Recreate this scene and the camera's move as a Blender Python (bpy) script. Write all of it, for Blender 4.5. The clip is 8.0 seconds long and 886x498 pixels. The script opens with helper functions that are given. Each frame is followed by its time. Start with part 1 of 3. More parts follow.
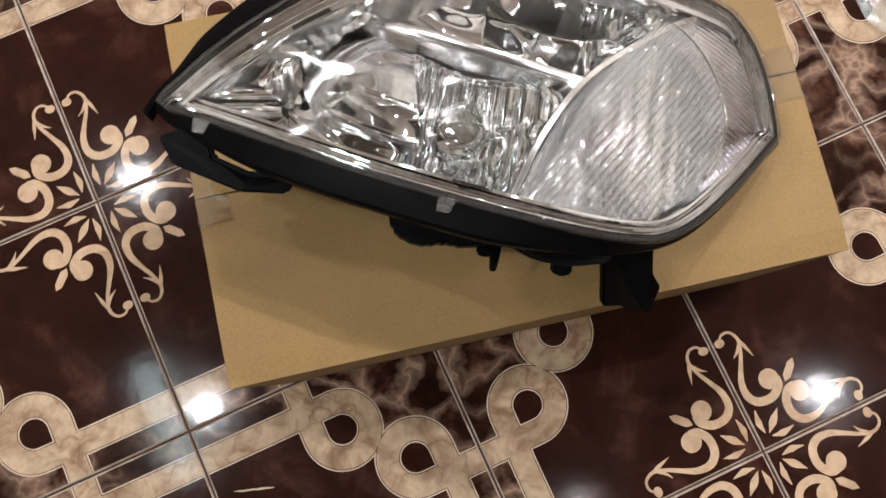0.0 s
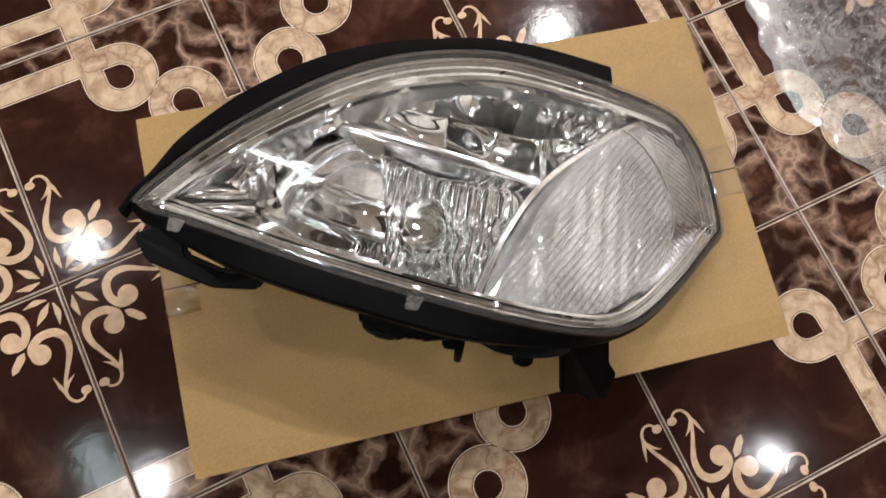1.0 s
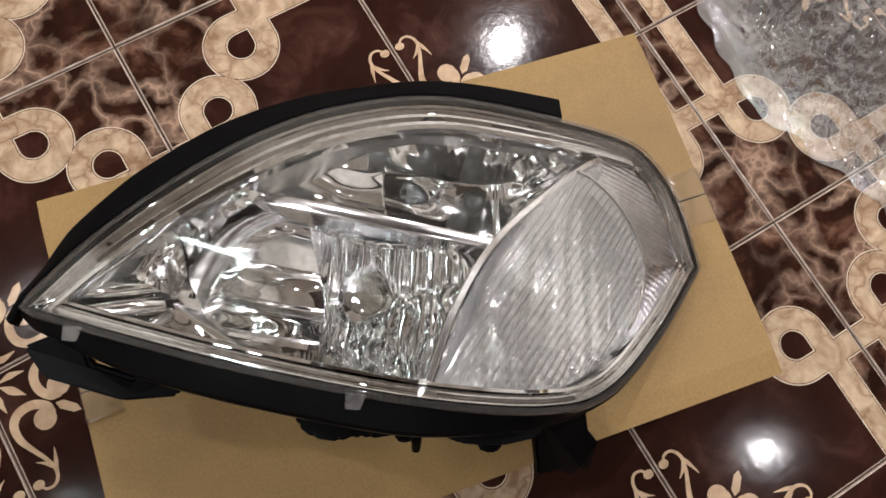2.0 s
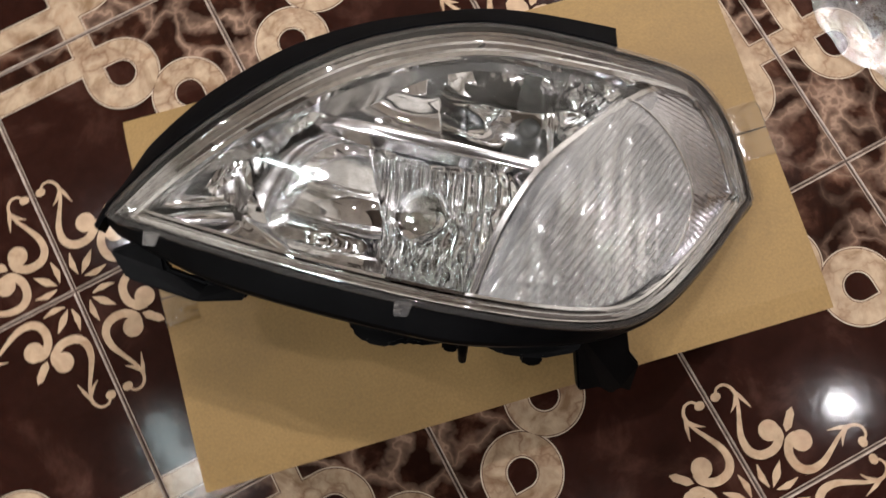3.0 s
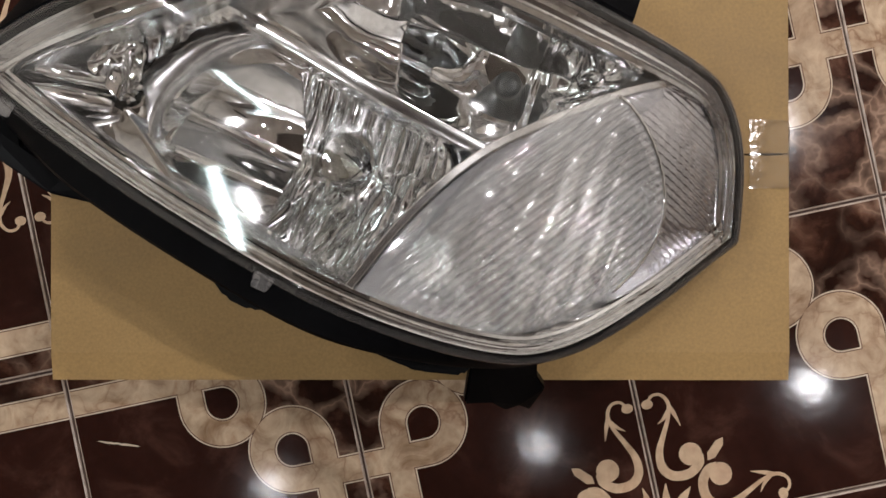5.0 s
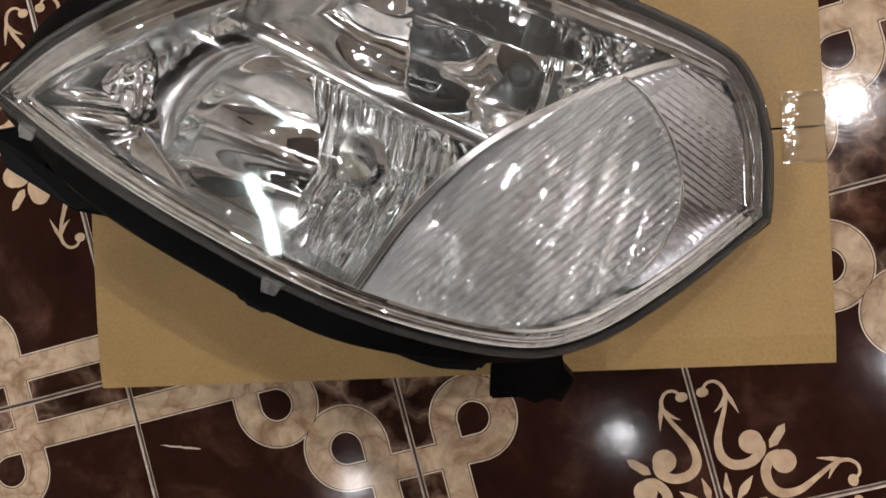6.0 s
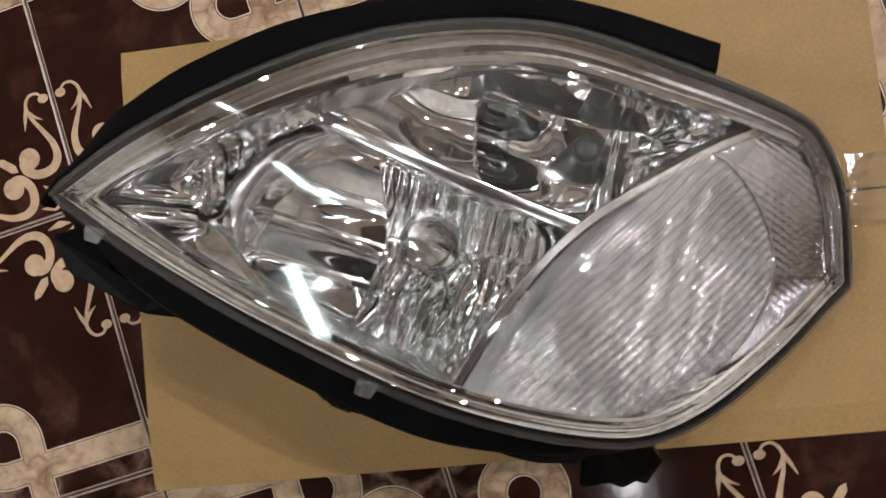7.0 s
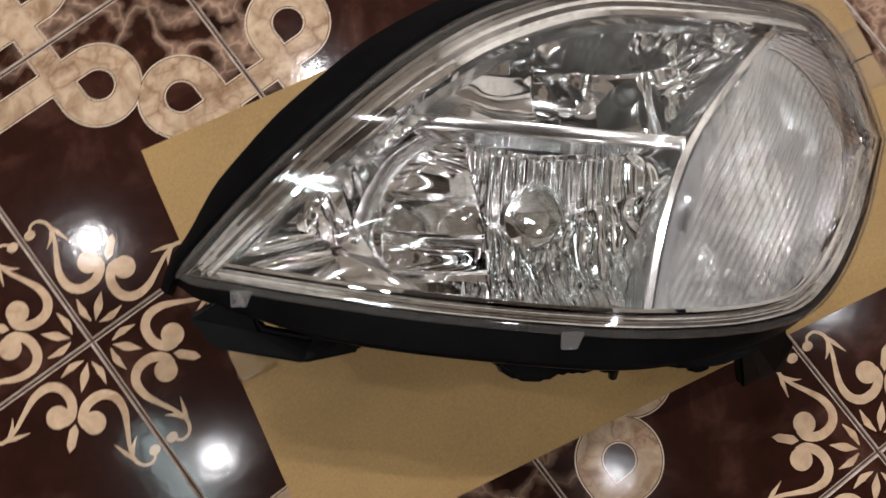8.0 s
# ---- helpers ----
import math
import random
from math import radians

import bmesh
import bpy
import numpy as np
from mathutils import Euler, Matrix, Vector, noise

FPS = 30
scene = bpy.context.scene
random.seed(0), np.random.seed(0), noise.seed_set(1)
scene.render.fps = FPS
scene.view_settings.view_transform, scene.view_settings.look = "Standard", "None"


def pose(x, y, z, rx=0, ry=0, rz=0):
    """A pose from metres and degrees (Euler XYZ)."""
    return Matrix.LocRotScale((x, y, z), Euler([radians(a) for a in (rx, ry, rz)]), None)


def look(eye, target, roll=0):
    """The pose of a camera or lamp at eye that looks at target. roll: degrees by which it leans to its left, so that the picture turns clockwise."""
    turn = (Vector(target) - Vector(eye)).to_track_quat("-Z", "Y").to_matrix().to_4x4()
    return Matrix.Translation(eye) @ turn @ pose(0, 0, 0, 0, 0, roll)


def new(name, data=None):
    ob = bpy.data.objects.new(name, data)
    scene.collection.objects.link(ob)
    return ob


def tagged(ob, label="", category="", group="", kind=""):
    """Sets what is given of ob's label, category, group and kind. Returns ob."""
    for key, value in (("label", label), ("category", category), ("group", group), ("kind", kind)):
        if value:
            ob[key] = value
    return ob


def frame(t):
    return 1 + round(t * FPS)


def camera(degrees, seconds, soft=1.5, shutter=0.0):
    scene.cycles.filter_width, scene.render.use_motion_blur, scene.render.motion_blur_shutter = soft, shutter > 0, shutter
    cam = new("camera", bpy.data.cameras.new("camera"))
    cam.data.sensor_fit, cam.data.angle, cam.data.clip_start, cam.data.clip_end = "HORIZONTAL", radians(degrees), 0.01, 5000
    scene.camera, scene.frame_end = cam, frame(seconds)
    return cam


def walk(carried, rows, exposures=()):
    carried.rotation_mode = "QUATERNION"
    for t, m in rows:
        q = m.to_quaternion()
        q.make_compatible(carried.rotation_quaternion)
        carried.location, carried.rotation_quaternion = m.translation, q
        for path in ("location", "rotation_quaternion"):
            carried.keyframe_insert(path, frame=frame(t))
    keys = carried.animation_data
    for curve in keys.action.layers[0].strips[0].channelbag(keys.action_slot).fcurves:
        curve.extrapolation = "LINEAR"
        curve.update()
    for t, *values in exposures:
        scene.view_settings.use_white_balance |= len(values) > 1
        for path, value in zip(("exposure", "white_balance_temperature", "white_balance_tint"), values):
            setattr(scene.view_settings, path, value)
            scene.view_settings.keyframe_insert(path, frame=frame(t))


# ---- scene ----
cam = camera(58.3, 8.0, shutter=0.3)
PATH = [
    (0, (0.289, -0.355, 0.949), (0.434, -0.088, -1.028), 4.0),
    (0.5, (0.291, -0.356, 0.975), (0.514, -0.058, -0.99), 8.9),
    (1, (0.286, -0.333, 0.979), (0.605, 0.024, -0.963), 16.9),
    (1.5, (0.305, -0.305, 0.932), (0.717, 0.043, -0.994), 23.8),
    (1.7, (0.322, -0.294, 0.917), (0.744, 0.062, -1.005), 21.6),
    (2.8, (0.348, -0.309, 0.933), (0.521, 0.06, -1.025), -6.5),
    (3, (0.345, -0.323, 0.942), (0.49, 0.01, -1.025), -4.6),
    (3.5, (0.397, -0.3, 0.908), (0.51, 0.023, -1.062), 2.2),
    (4, (0.465, -0.275, 0.865), (0.477, -0.118, -1.129), -10.1),
    (4.5, (0.458, -0.268, 0.878), (0.39, -0.2, -1.12), -57.5),
    (4.7, (0.44, -0.262, 0.869), (0.433, -0.241, -1.131), -29.8),
    (5.8, (0.484, -0.276, 0.846), (0.273, -0.244, -1.143), -96.4),
    (6, (0.486, -0.273, 0.85), (0.256, -0.227, -1.136), -93.7),
    (6.5, (0.479, -0.247, 0.862), (0.267, -0.121, -1.123), -73.7),
    (7, (0.432, -0.233, 0.84), (0.282, -0.082, -1.148), -62.7),
    (7.5, (0.339, -0.232, 0.846), (0.294, -0.076, -1.147), -43.9),
    (8, (0.274, -0.211, 0.858), (0.467, -0.057, -1.127), 14.5),
]
EXPOSURES = [(0.0, 1.46), (0.5, 1.53), (1.0, 1.47), (1.5, 1.30), (3.0, 1.27), (3.5, 1.23), (4.0, 1.08), (4.5, 0.91), (6.0, 1.00), (6.5, 0.99), (7.0, 0.96), (7.5, 0.90), (8.0, 1.17)]
walk(cam, [(t, look(eye, target, roll)) for t, eye, target, roll in PATH], EXPOSURES)

# ---- room light ----
T = 0.30
LAMP_Z = 2.60
LAMPS = [(-0.60, 1.00), (0.62, 1.02), (1.86, 1.11), (-0.70, -0.08), (1.86, -0.03), (-0.58, -1.10), (0.62, -1.18), (1.83, -1.16)]
LAMP_WATTS = 7.2
ROW_SHARE = {1: 1.35, 0: 1.2, -1: 0.30}
world = bpy.data.worlds.new("room_air")
world.use_nodes = True
world.node_tree.nodes["Background"].inputs[0].default_value = (0.9, 0.85, 0.8, 1)
world.node_tree.nodes["Background"].inputs[1].default_value = 0.02
scene.world = world


# ---- materials ----
def nodes_of(name):
    m = bpy.data.materials.new(name)
    m.use_nodes = True
    nt = m.node_tree
    return m, nt, nt.nodes["Principled BSDF"]


def math_node(nt, op, a, b=0.0, clamp=False):
    n = nt.nodes.new("ShaderNodeMath")
    n.operation, n.use_clamp = op, clamp
    for i, v in enumerate((a, b)):
        if isinstance(v, (int, float)):
            n.inputs[i].default_value = v
        else:
            nt.links.new(v, n.inputs[i])
    return n.outputs[0]


def noise_of(nt, scale, detail=4.0, rough=0.55, distort=0.0, coord="world"):
    n = nt.nodes.new("ShaderNodeTexNoise")
    n.inputs["Scale"].default_value, n.inputs["Detail"].default_value = scale, detail
    n.inputs["Roughness"].default_value, n.inputs["Distortion"].default_value = rough, distort
    if coord == "world":
        nt.links.new(nt.nodes.new("ShaderNodeNewGeometry").outputs["Position"], n.inputs["Vector"])
    else:
        nt.links.new(nt.nodes.new("ShaderNodeTexCoord").outputs["Object"], n.inputs["Vector"])
    return n.outputs["Fac"]


def ramp_of(nt, fac, stops):
    r = nt.nodes.new("ShaderNodeValToRGB")
    el = r.color_ramp.elements
    while len(el) < len(stops):
        el.new(0.5)
    for e, (p, c) in zip(el, stops):
        e.position, e.color = p, (*c, 1)
    nt.links.new(fac, r.inputs["Fac"])
    return r.outputs["Color"]


def mix_rgb(nt, fac, a, b, blend="MIX"):
    n = nt.nodes.new("ShaderNodeMix")
    n.data_type, n.blend_type = "RGBA", blend
    for sock, v in ((n.inputs[0], fac), (n.inputs[6], a), (n.inputs[7], b)):
        if isinstance(v, (int, float)):
            sock.default_value = v
        elif isinstance(v, tuple):
            sock.default_value = (*v, 1)
        else:
            nt.links.new(v, sock)
    return n.outputs[2]


def bump_of(nt, bsdf, height, strength, distance):
    b = nt.nodes.new("ShaderNodeBump")
    b.inputs["Strength"].default_value, b.inputs["Distance"].default_value = strength, distance
    nt.links.new(height, b.inputs["Height"])
    nt.links.new(b.outputs[0], bsdf.inputs["Normal"])


def surface(name, stops, scale, rough=(0.4, 0.5), metal=0.0, bump=0.0, fine=200.0, distort=0.0, coat=0.0, detail=5.0, spec=0.5, vein=None, vein_scale=14.0):
    """A surface whose colour runs through the stops by a large noise, dulled by a fine one."""
    m, nt, b = nodes_of(name)
    large = noise_of(nt, scale, detail, 0.6, distort)
    small = noise_of(nt, fine, 3.0)
    col = ramp_of(nt, large, stops)
    if vein:
        cells = nt.nodes.new("ShaderNodeTexVoronoi")
        cells.feature = "DISTANCE_TO_EDGE"
        cells.inputs["Scale"].default_value = vein_scale
        warp = nt.nodes.new("ShaderNodeTexNoise")
        warp.inputs["Scale"].default_value, warp.inputs["Detail"].default_value = vein_scale * 0.9, 4.0
        place = nt.nodes.new("ShaderNodeNewGeometry").outputs["Position"]
        nt.links.new(place, warp.inputs["Vector"])
        nt.links.new(mix_rgb(nt, 0.06, place, warp.outputs["Color"], "LINEAR_LIGHT"), cells.inputs["Vector"])
        line = ramp_of(nt, cells.outputs["Distance"], [(0.0, (0.95, 0.95, 0.95)), (0.035, (0.50, 0.50, 0.50)), (0.16, (0, 0, 0))])
        patch = ramp_of(nt, noise_of(nt, vein_scale * 0.5, 3.0), [(0.36, (0, 0, 0)), (0.58, (1, 1, 1))])
        col = mix_rgb(nt, mix_rgb(nt, 1.0, line, patch, "MULTIPLY"), col, vein)
    dull = ramp_of(nt, small, [(0.3, (0.86, 0.86, 0.86)), (0.7, (1.08, 1.08, 1.08))])
    nt.links.new(mix_rgb(nt, 1.0, col, dull, "MULTIPLY"), b.inputs["Base Color"])
    r = math_node(nt, "MULTIPLY_ADD", large, rough[1] - rough[0])
    r.node.inputs[2].default_value = rough[0]
    nt.links.new(r, b.inputs["Roughness"])
    b.inputs["Metallic"].default_value = metal
    b.inputs["Specular IOR Level"].default_value = spec
    b.inputs["Coat Weight"].default_value = coat
    b.inputs["Coat Roughness"].default_value = 0.06
    if bump:
        bump_of(nt, b, small, bump, 0.001)
    return m


GLAZE = dict(rough=(0.06, 0.13), fine=70.0, coat=0.0, bump=0.11, spec=0.12)
M_BROWN = surface("brown_glaze", [(0.25, (0.01344, 0.0042, 0.002856)), (0.52, (0.02268, 0.007392, 0.00504)), (0.66, (0.0462, 0.01932, 0.01344)), (0.80, (0.105, 0.0588, 0.04452))], 13.0, distort=0.6, **GLAZE)
M_MARBLE = surface("marbled_brown_glaze", [(0.40, (0.013, 0.0046, 0.003)), (0.52, (0.026, 0.0095, 0.006)), (0.60, (0.060, 0.026, 0.016)), (0.68, (0.12, 0.062, 0.040)), (0.78, (0.22, 0.135, 0.092))], 18.0, distort=0.5, detail=8.0, vein=(0.32, 0.21, 0.15), vein_scale=15.0, **GLAZE)
M_CREAM = surface("cream_marble_glaze", [(0.32, (0.2184, 0.1386, 0.0798)), (0.43, (0.3528, 0.252, 0.168)), (0.55, (0.462, 0.3486, 0.2394)), (0.68, (0.3528, 0.2352, 0.1512))], 24.0, distort=0.8, vein=(0.2016, 0.1176, 0.0714), vein_scale=18.0, **GLAZE)
M_PINK = surface("pinkish_cream_glaze", [(0.3, (0.3528, 0.2268, 0.1428)), (0.5, (0.4872, 0.3528, 0.2352)), (0.75, (0.4368, 0.2856, 0.1932))], 30.0, distort=0.8, **GLAZE)
M_LINE = surface("pale_outline_glaze", [(0.3, (0.4368, 0.3444, 0.252)), (0.7, (0.5544, 0.462, 0.3612))], 30.0, **GLAZE)
M_DLINE = surface("dark_outline_glaze", [(0.3, (0.084, 0.0462, 0.03024)), (0.7, (0.1428, 0.084, 0.0588))], 30.0, **GLAZE)
M_EDGE = surface("worn_tile_edge", [(0.3, (0.252, 0.1848, 0.1428)), (0.7, (0.4872, 0.4032, 0.336))], 40.0, rough=(0.25, 0.4))
M_GROUT = surface("brown_grout", [(0.3, (0.035, 0.018, 0.013)), (0.7, (0.10, 0.06, 0.045))], 50.0, rough=(0.8, 0.9), bump=0.4)
M_CARD = surface("tan_corrugated_card", [(0.25, (0.1936, 0.1152, 0.036)), (0.5, (0.252, 0.1528, 0.0488)), (0.8, (0.3056, 0.1904, 0.0672))], 5.0, rough=(0.62, 0.78), bump=0.12, fine=420.0)
M_CARDEDGE = surface("cut_card_edge", [(0.3, (0.16, 0.092, 0.036)), (0.7, (0.304, 0.192, 0.088))], 120.0, rough=(0.8, 0.9), bump=0.5)
M_BLACK = surface("black_moulded_plastic", [(0.3, (0.0012, 0.0012, 0.0014)), (0.7, (0.003, 0.003, 0.0034))], 30.0, spec=0.04, rough=(0.28, 0.45), bump=0.1, fine=600.0)
M_RUBBER = surface("black_rubber_seal", [(0.3, (0.0015, 0.0015, 0.0018)), (0.7, (0.0035, 0.0035, 0.004))], 40.0, spec=0.03, rough=(0.5, 0.65), bump=0.12, fine=700.0)
M_CHROME = surface("bright_aluminised_plastic", [(0.3, (0.86, 0.86, 0.86)), (0.7, (0.92, 0.92, 0.92))], 20.0, rough=(0.012, 0.04), metal=1.0)
M_BEZEL = surface("brushed_aluminised_border", [(0.3, (0.80, 0.80, 0.80)), (0.7, (0.90, 0.90, 0.90))], 20.0, rough=(0.10, 0.20), metal=1.0)
M_SATIN = surface("satin_aluminised_plastic", [(0.3, (0.70, 0.70, 0.71)), (0.7, (0.84, 0.84, 0.84))], 25.0, rough=(0.18, 0.32), metal=1.0)
M_SMOKE = surface("dim_aluminised_plastic", [(0.3, (0.56, 0.55, 0.58)), (0.7, (0.76, 0.75, 0.78))], 25.0, rough=(0.14, 0.26), metal=1.0)
M_BULBCAP = surface("grey_bulb_cap", [(0.3, (0.045, 0.048, 0.045)), (0.7, (0.08, 0.083, 0.08))], 60.0, rough=(0.35, 0.5), metal=0.3)
M_BRASS = surface("brass_bulb_base", [(0.3, (0.55, 0.46, 0.28)), (0.7, (0.7, 0.6, 0.4))], 60.0, rough=(0.2, 0.35), metal=1.0)
M_WALL = surface("cream_wall_paint", [(0.3, (0.62, 0.59, 0.54)), (0.7, (0.69, 0.66, 0.60))], 3.0, rough=(0.6, 0.75), bump=0.15)
# dark tone for unseen room surfaces, giving the chrome something dark to reflect
M_DARKREFLECT = surface("dark_brown_for_reflections", [(0.3, (0.12, 0.10, 0.09)), (0.7, (0.16, 0.135, 0.12))], 3.0, rough=(0.5, 0.7), bump=0.15)
M_CEIL = surface("white_ceiling_paint", [(0.3, (0.76, 0.74, 0.70)), (0.7, (0.82, 0.80, 0.76))], 3.0, rough=(0.7, 0.8), bump=0.1)
M_WHITE = surface("white_lamp_ring", [(0.3, (0.75, 0.75, 0.73)), (0.7, (0.8, 0.8, 0.78))], 20.0, rough=(0.3, 0.4))


def clear(name, tint, gloss_rough, base=0.08, bump=0.0, scale=60.0, haze=0.0, bend=0.0):
    """Thin clear plastic: lets light straight through and reflects more at a slant; bend: the share that is bent on its way."""
    m = bpy.data.materials.new(name)
    m.use_nodes = True
    nt = m.node_tree
    nt.nodes.remove(nt.nodes["Principled BSDF"])
    out = nt.nodes["Material Output"]
    tr, gl, mx = nt.nodes.new("ShaderNodeBsdfTransparent"), nt.nodes.new("ShaderNodeBsdfGlossy"), nt.nodes.new("ShaderNodeMixShader")
    fr = nt.nodes.new("ShaderNodeLayerWeight")
    fr.inputs["Blend"].default_value = 0.5
    tr.inputs[0].default_value = (*tint, 1)
    gl.inputs["Roughness"].default_value = gloss_rough
    if bump:
        bp = nt.nodes.new("ShaderNodeBump")
        bp.inputs["Strength"].default_value, bp.inputs["Distance"].default_value = bump, 0.004
        nt.links.new(noise_of(nt, scale, 3.0), bp.inputs["Height"])
        nt.links.new(bp.outputs[0], gl.inputs["Normal"])
        nt.links.new(bp.outputs[0], fr.inputs["Normal"])
    edge = math_node(nt, "MULTIPLY", math_node(nt, "POWER", fr.outputs["Facing"], 4.0), 0.8)
    nt.links.new(math_node(nt, "ADD", edge, base, True), mx.inputs[0])
    way = tr.outputs[0]
    if bend:
        rf, m1 = nt.nodes.new("ShaderNodeBsdfRefraction"), nt.nodes.new("ShaderNodeMixShader")
        rf.inputs["Color"].default_value, rf.inputs["IOR"].default_value, rf.inputs["Roughness"].default_value = (*tint, 1), 1.3, 0.02
        m1.inputs[0].default_value = bend
        nt.links.new(way, m1.inputs[1])
        nt.links.new(rf.outputs[0], m1.inputs[2])
        way = m1.outputs[0]
    nt.links.new(way, mx.inputs[1])
    nt.links.new(gl.outputs[0], mx.inputs[2])
    last = mx.outputs[0]
    if haze:
        df, m2 = nt.nodes.new("ShaderNodeBsdfDiffuse"), nt.nodes.new("ShaderNodeMixShader")
        df.inputs[0].default_value = (0.85, 0.85, 0.86, 1)
        m2.inputs[0].default_value = haze
        nt.links.new(last, m2.inputs[1])
        nt.links.new(df.outputs[0], m2.inputs[2])
        last = m2.outputs[0]
    nt.links.new(last, out.inputs["Surface"])
    return m


M_LENS = clear("clear_polycarbonate", (0.97, 0.97, 0.97), 0.05)
M_RIBBED = clear("ribbed_clear_plastic", (0.95, 0.96, 0.95), 0.05, base=0.28, haze=0.10, bend=0.40)
M_CLIP = clear("clear_clip_plastic", (0.96, 0.96, 0.96), 0.14, base=0.06, haze=0.015)
M_WEB = clear("frosted_clear_web", (0.90, 0.91, 0.90), 0.12, base=0.22, haze=0.22)
M_BULB = clear("clear_bulb_glass", (0.90, 0.91, 0.90), 0.02, base=0.07)
M_TAPE = clear("clear_packing_tape", (0.97, 0.95, 0.90), 0.10, base=0.05, bump=0.4, scale=50.0, haze=0.04)
M_FILM = clear("crumpled_clear_film", (0.95, 0.95, 0.96), 0.06, base=0.27, bump=1.0, scale=45.0, haze=0.05)

M_GLOW = bpy.data.materials.new("lamp_diffuser_glow")
M_GLOW.use_nodes = True
M_GLOW.node_tree.nodes["Principled BSDF"].inputs["Emission Color"].default_value = (0.97, 0.98, 1.0, 1)
M_GLOW.node_tree.nodes["Principled BSDF"].inputs["Emission Strength"].default_value = 42.0


# ---- helpers for meshes ----
def part(name, bm, material, parent=None, label=""):
    """Links a bmesh, given in world metres, as one mesh object under a thing or a part."""
    me = bpy.data.meshes.new(name)
    base = parent.matrix_world.translation.copy() if parent else Vector()
    bmesh.ops.translate(bm, verts=bm.verts, vec=-base)
    bm.normal_update()
    bm.to_mesh(me)
    bm.free()
    for m in material if isinstance(material, (list, tuple)) else [material]:
        me.materials.append(m)
    ob = new(name, me)
    if parent:
        ob.parent = parent
    if label:
        tagged(ob, label)
    return ob


def thing(name, place, label, category, group="", kind=""):
    ob = new(name)
    ob.empty_display_size = 0.05
    ob.location = place
    ob.matrix_world = Matrix.Translation(place)
    return tagged(ob, label, category, group, kind)


def smooth(ob, crease=180):
    for p in ob.data.polygons:
        p.use_smooth = True
    if crease < 180:
        ob.data.set_sharp_from_angle(angle=radians(crease))
    return ob


def loft(rows, closed=True, cap=False):
    """A skin over rows of points, each row of the same length."""
    bm = bmesh.new()
    vs = [[bm.verts.new(p) for p in r] for r in rows]
    n = len(rows[0])
    for a, b in zip(vs[:-1], vs[1:]):
        for i in range(n if closed else n - 1):
            j = (i + 1) % n
            bm.faces.new((a[i], a[j], b[j], b[i]))
    if cap:
        bm.faces.new(vs[-1])
    return bm


def slab(corners, low, high, bevel=0.0):
    """An upright prism over a ring of (x, y) corners."""
    bm = bmesh.new()
    bot = [bm.verts.new((x, y, low)) for x, y in corners]
    top = [bm.verts.new((x, y, high)) for x, y in corners]
    n = len(corners)
    bm.faces.new(top)
    bm.faces.new(bot[::-1])
    for i in range(n):
        j = (i + 1) % n
        bm.faces.new((bot[i], bot[j], top[j], top[i]))
    bmesh.ops.recalc_face_normals(bm, faces=bm.faces)
    if bevel:
        bmesh.ops.bevel(bm, geom=bm.edges[:], offset=bevel, segments=2, affect="EDGES", profile=0.5)
    return bm


def tube(points, radii, seg=10, cap=True):
    """A round bar along points, with a radius at each."""
    pts = [Vector(p) for p in points]
    rows = []
    for i, p in enumerate(pts):
        d = (pts[min(i + 1, len(pts) - 1)] - pts[max(i - 1, 0)]).normalized()
        s = d.cross(Vector((0, 0, 1)))
        s = s.normalized() if s.length > 1e-4 else Vector((1, 0, 0))
        u = s.cross(d)
        r = radii[i] if isinstance(radii, (list, tuple)) else radii
        rows.append([p + (s * math.cos(a) + u * math.sin(a)) * r for a in (2 * math.pi * k / seg for k in range(seg))])
    bm = loft(rows)
    if cap:
        bm.verts.ensure_lookup_table()
        bm.faces.new(bm.verts[:seg])
        bm.faces.new(bm.verts[-seg:][::-1])
    bmesh.ops.recalc_face_normals(bm, faces=bm.faces)
    return bm


def ribbon(points, half, height, lift=0.0):
    """A bar with a flattened, rounded top along points; half: half widths."""
    pts = [Vector(p) for p in points]
    rows = []
    for i, p in enumerate(pts):
        d = (pts[min(i + 1, len(pts) - 1)] - pts[max(i - 1, 0)]).normalized()
        s = d.cross(Vector((0, 0, 1))).normalized()
        w = half[i] if isinstance(half, (list, tuple)) else half
        prof = [(-1, -height), (-1, -0.002), (-0.8, 0), (-0.6, 0.0003), (0.6, 0.0003), (0.8, 0), (1, -0.002), (1, -height)]
        rows.append([p + s * (w * a) + Vector((0, 0, b + lift)) for a, b in prof])
    bm = loft(rows)
    bm.verts.ensure_lookup_table()
    bm.faces.new(bm.verts[:8])
    bm.faces.new(bm.verts[-8:][::-1])
    bmesh.ops.recalc_face_normals(bm, faces=bm.faces)
    return bm


def spline(ctrl, per):
    """Points along a smooth curve through the control points."""
    c = [Vector(p) for p in ctrl]
    c = [c[0] * 2 - c[1]] + c + [c[-1] * 2 - c[-2]]
    out = []
    for i in range(1, len(c) - 2):
        for k in range(per):
            t = k / per
            a, b, d, e = c[i - 1], c[i], c[i + 1], c[i + 2]
            out.append(0.5 * (2 * b + (d - a) * t + (2 * a - 5 * b + 4 * d - e) * t * t + (3 * b - a - 3 * d + e) * t ** 3))
    return out + [c[-2]]


# ---- the room ----
X0, X1, Y0, Y1, CEIL = -1.8, 3.0, -2.4, 2.4, 2.65
room_floor = tagged(part("floor", slab([(X0, Y0), (X1, Y0), (X1, Y1), (X0, Y1)], -0.12, -0.0035), M_GROUT), "brown patterned glazed floor tiles with dark grout joints", "floor", kind="structure")
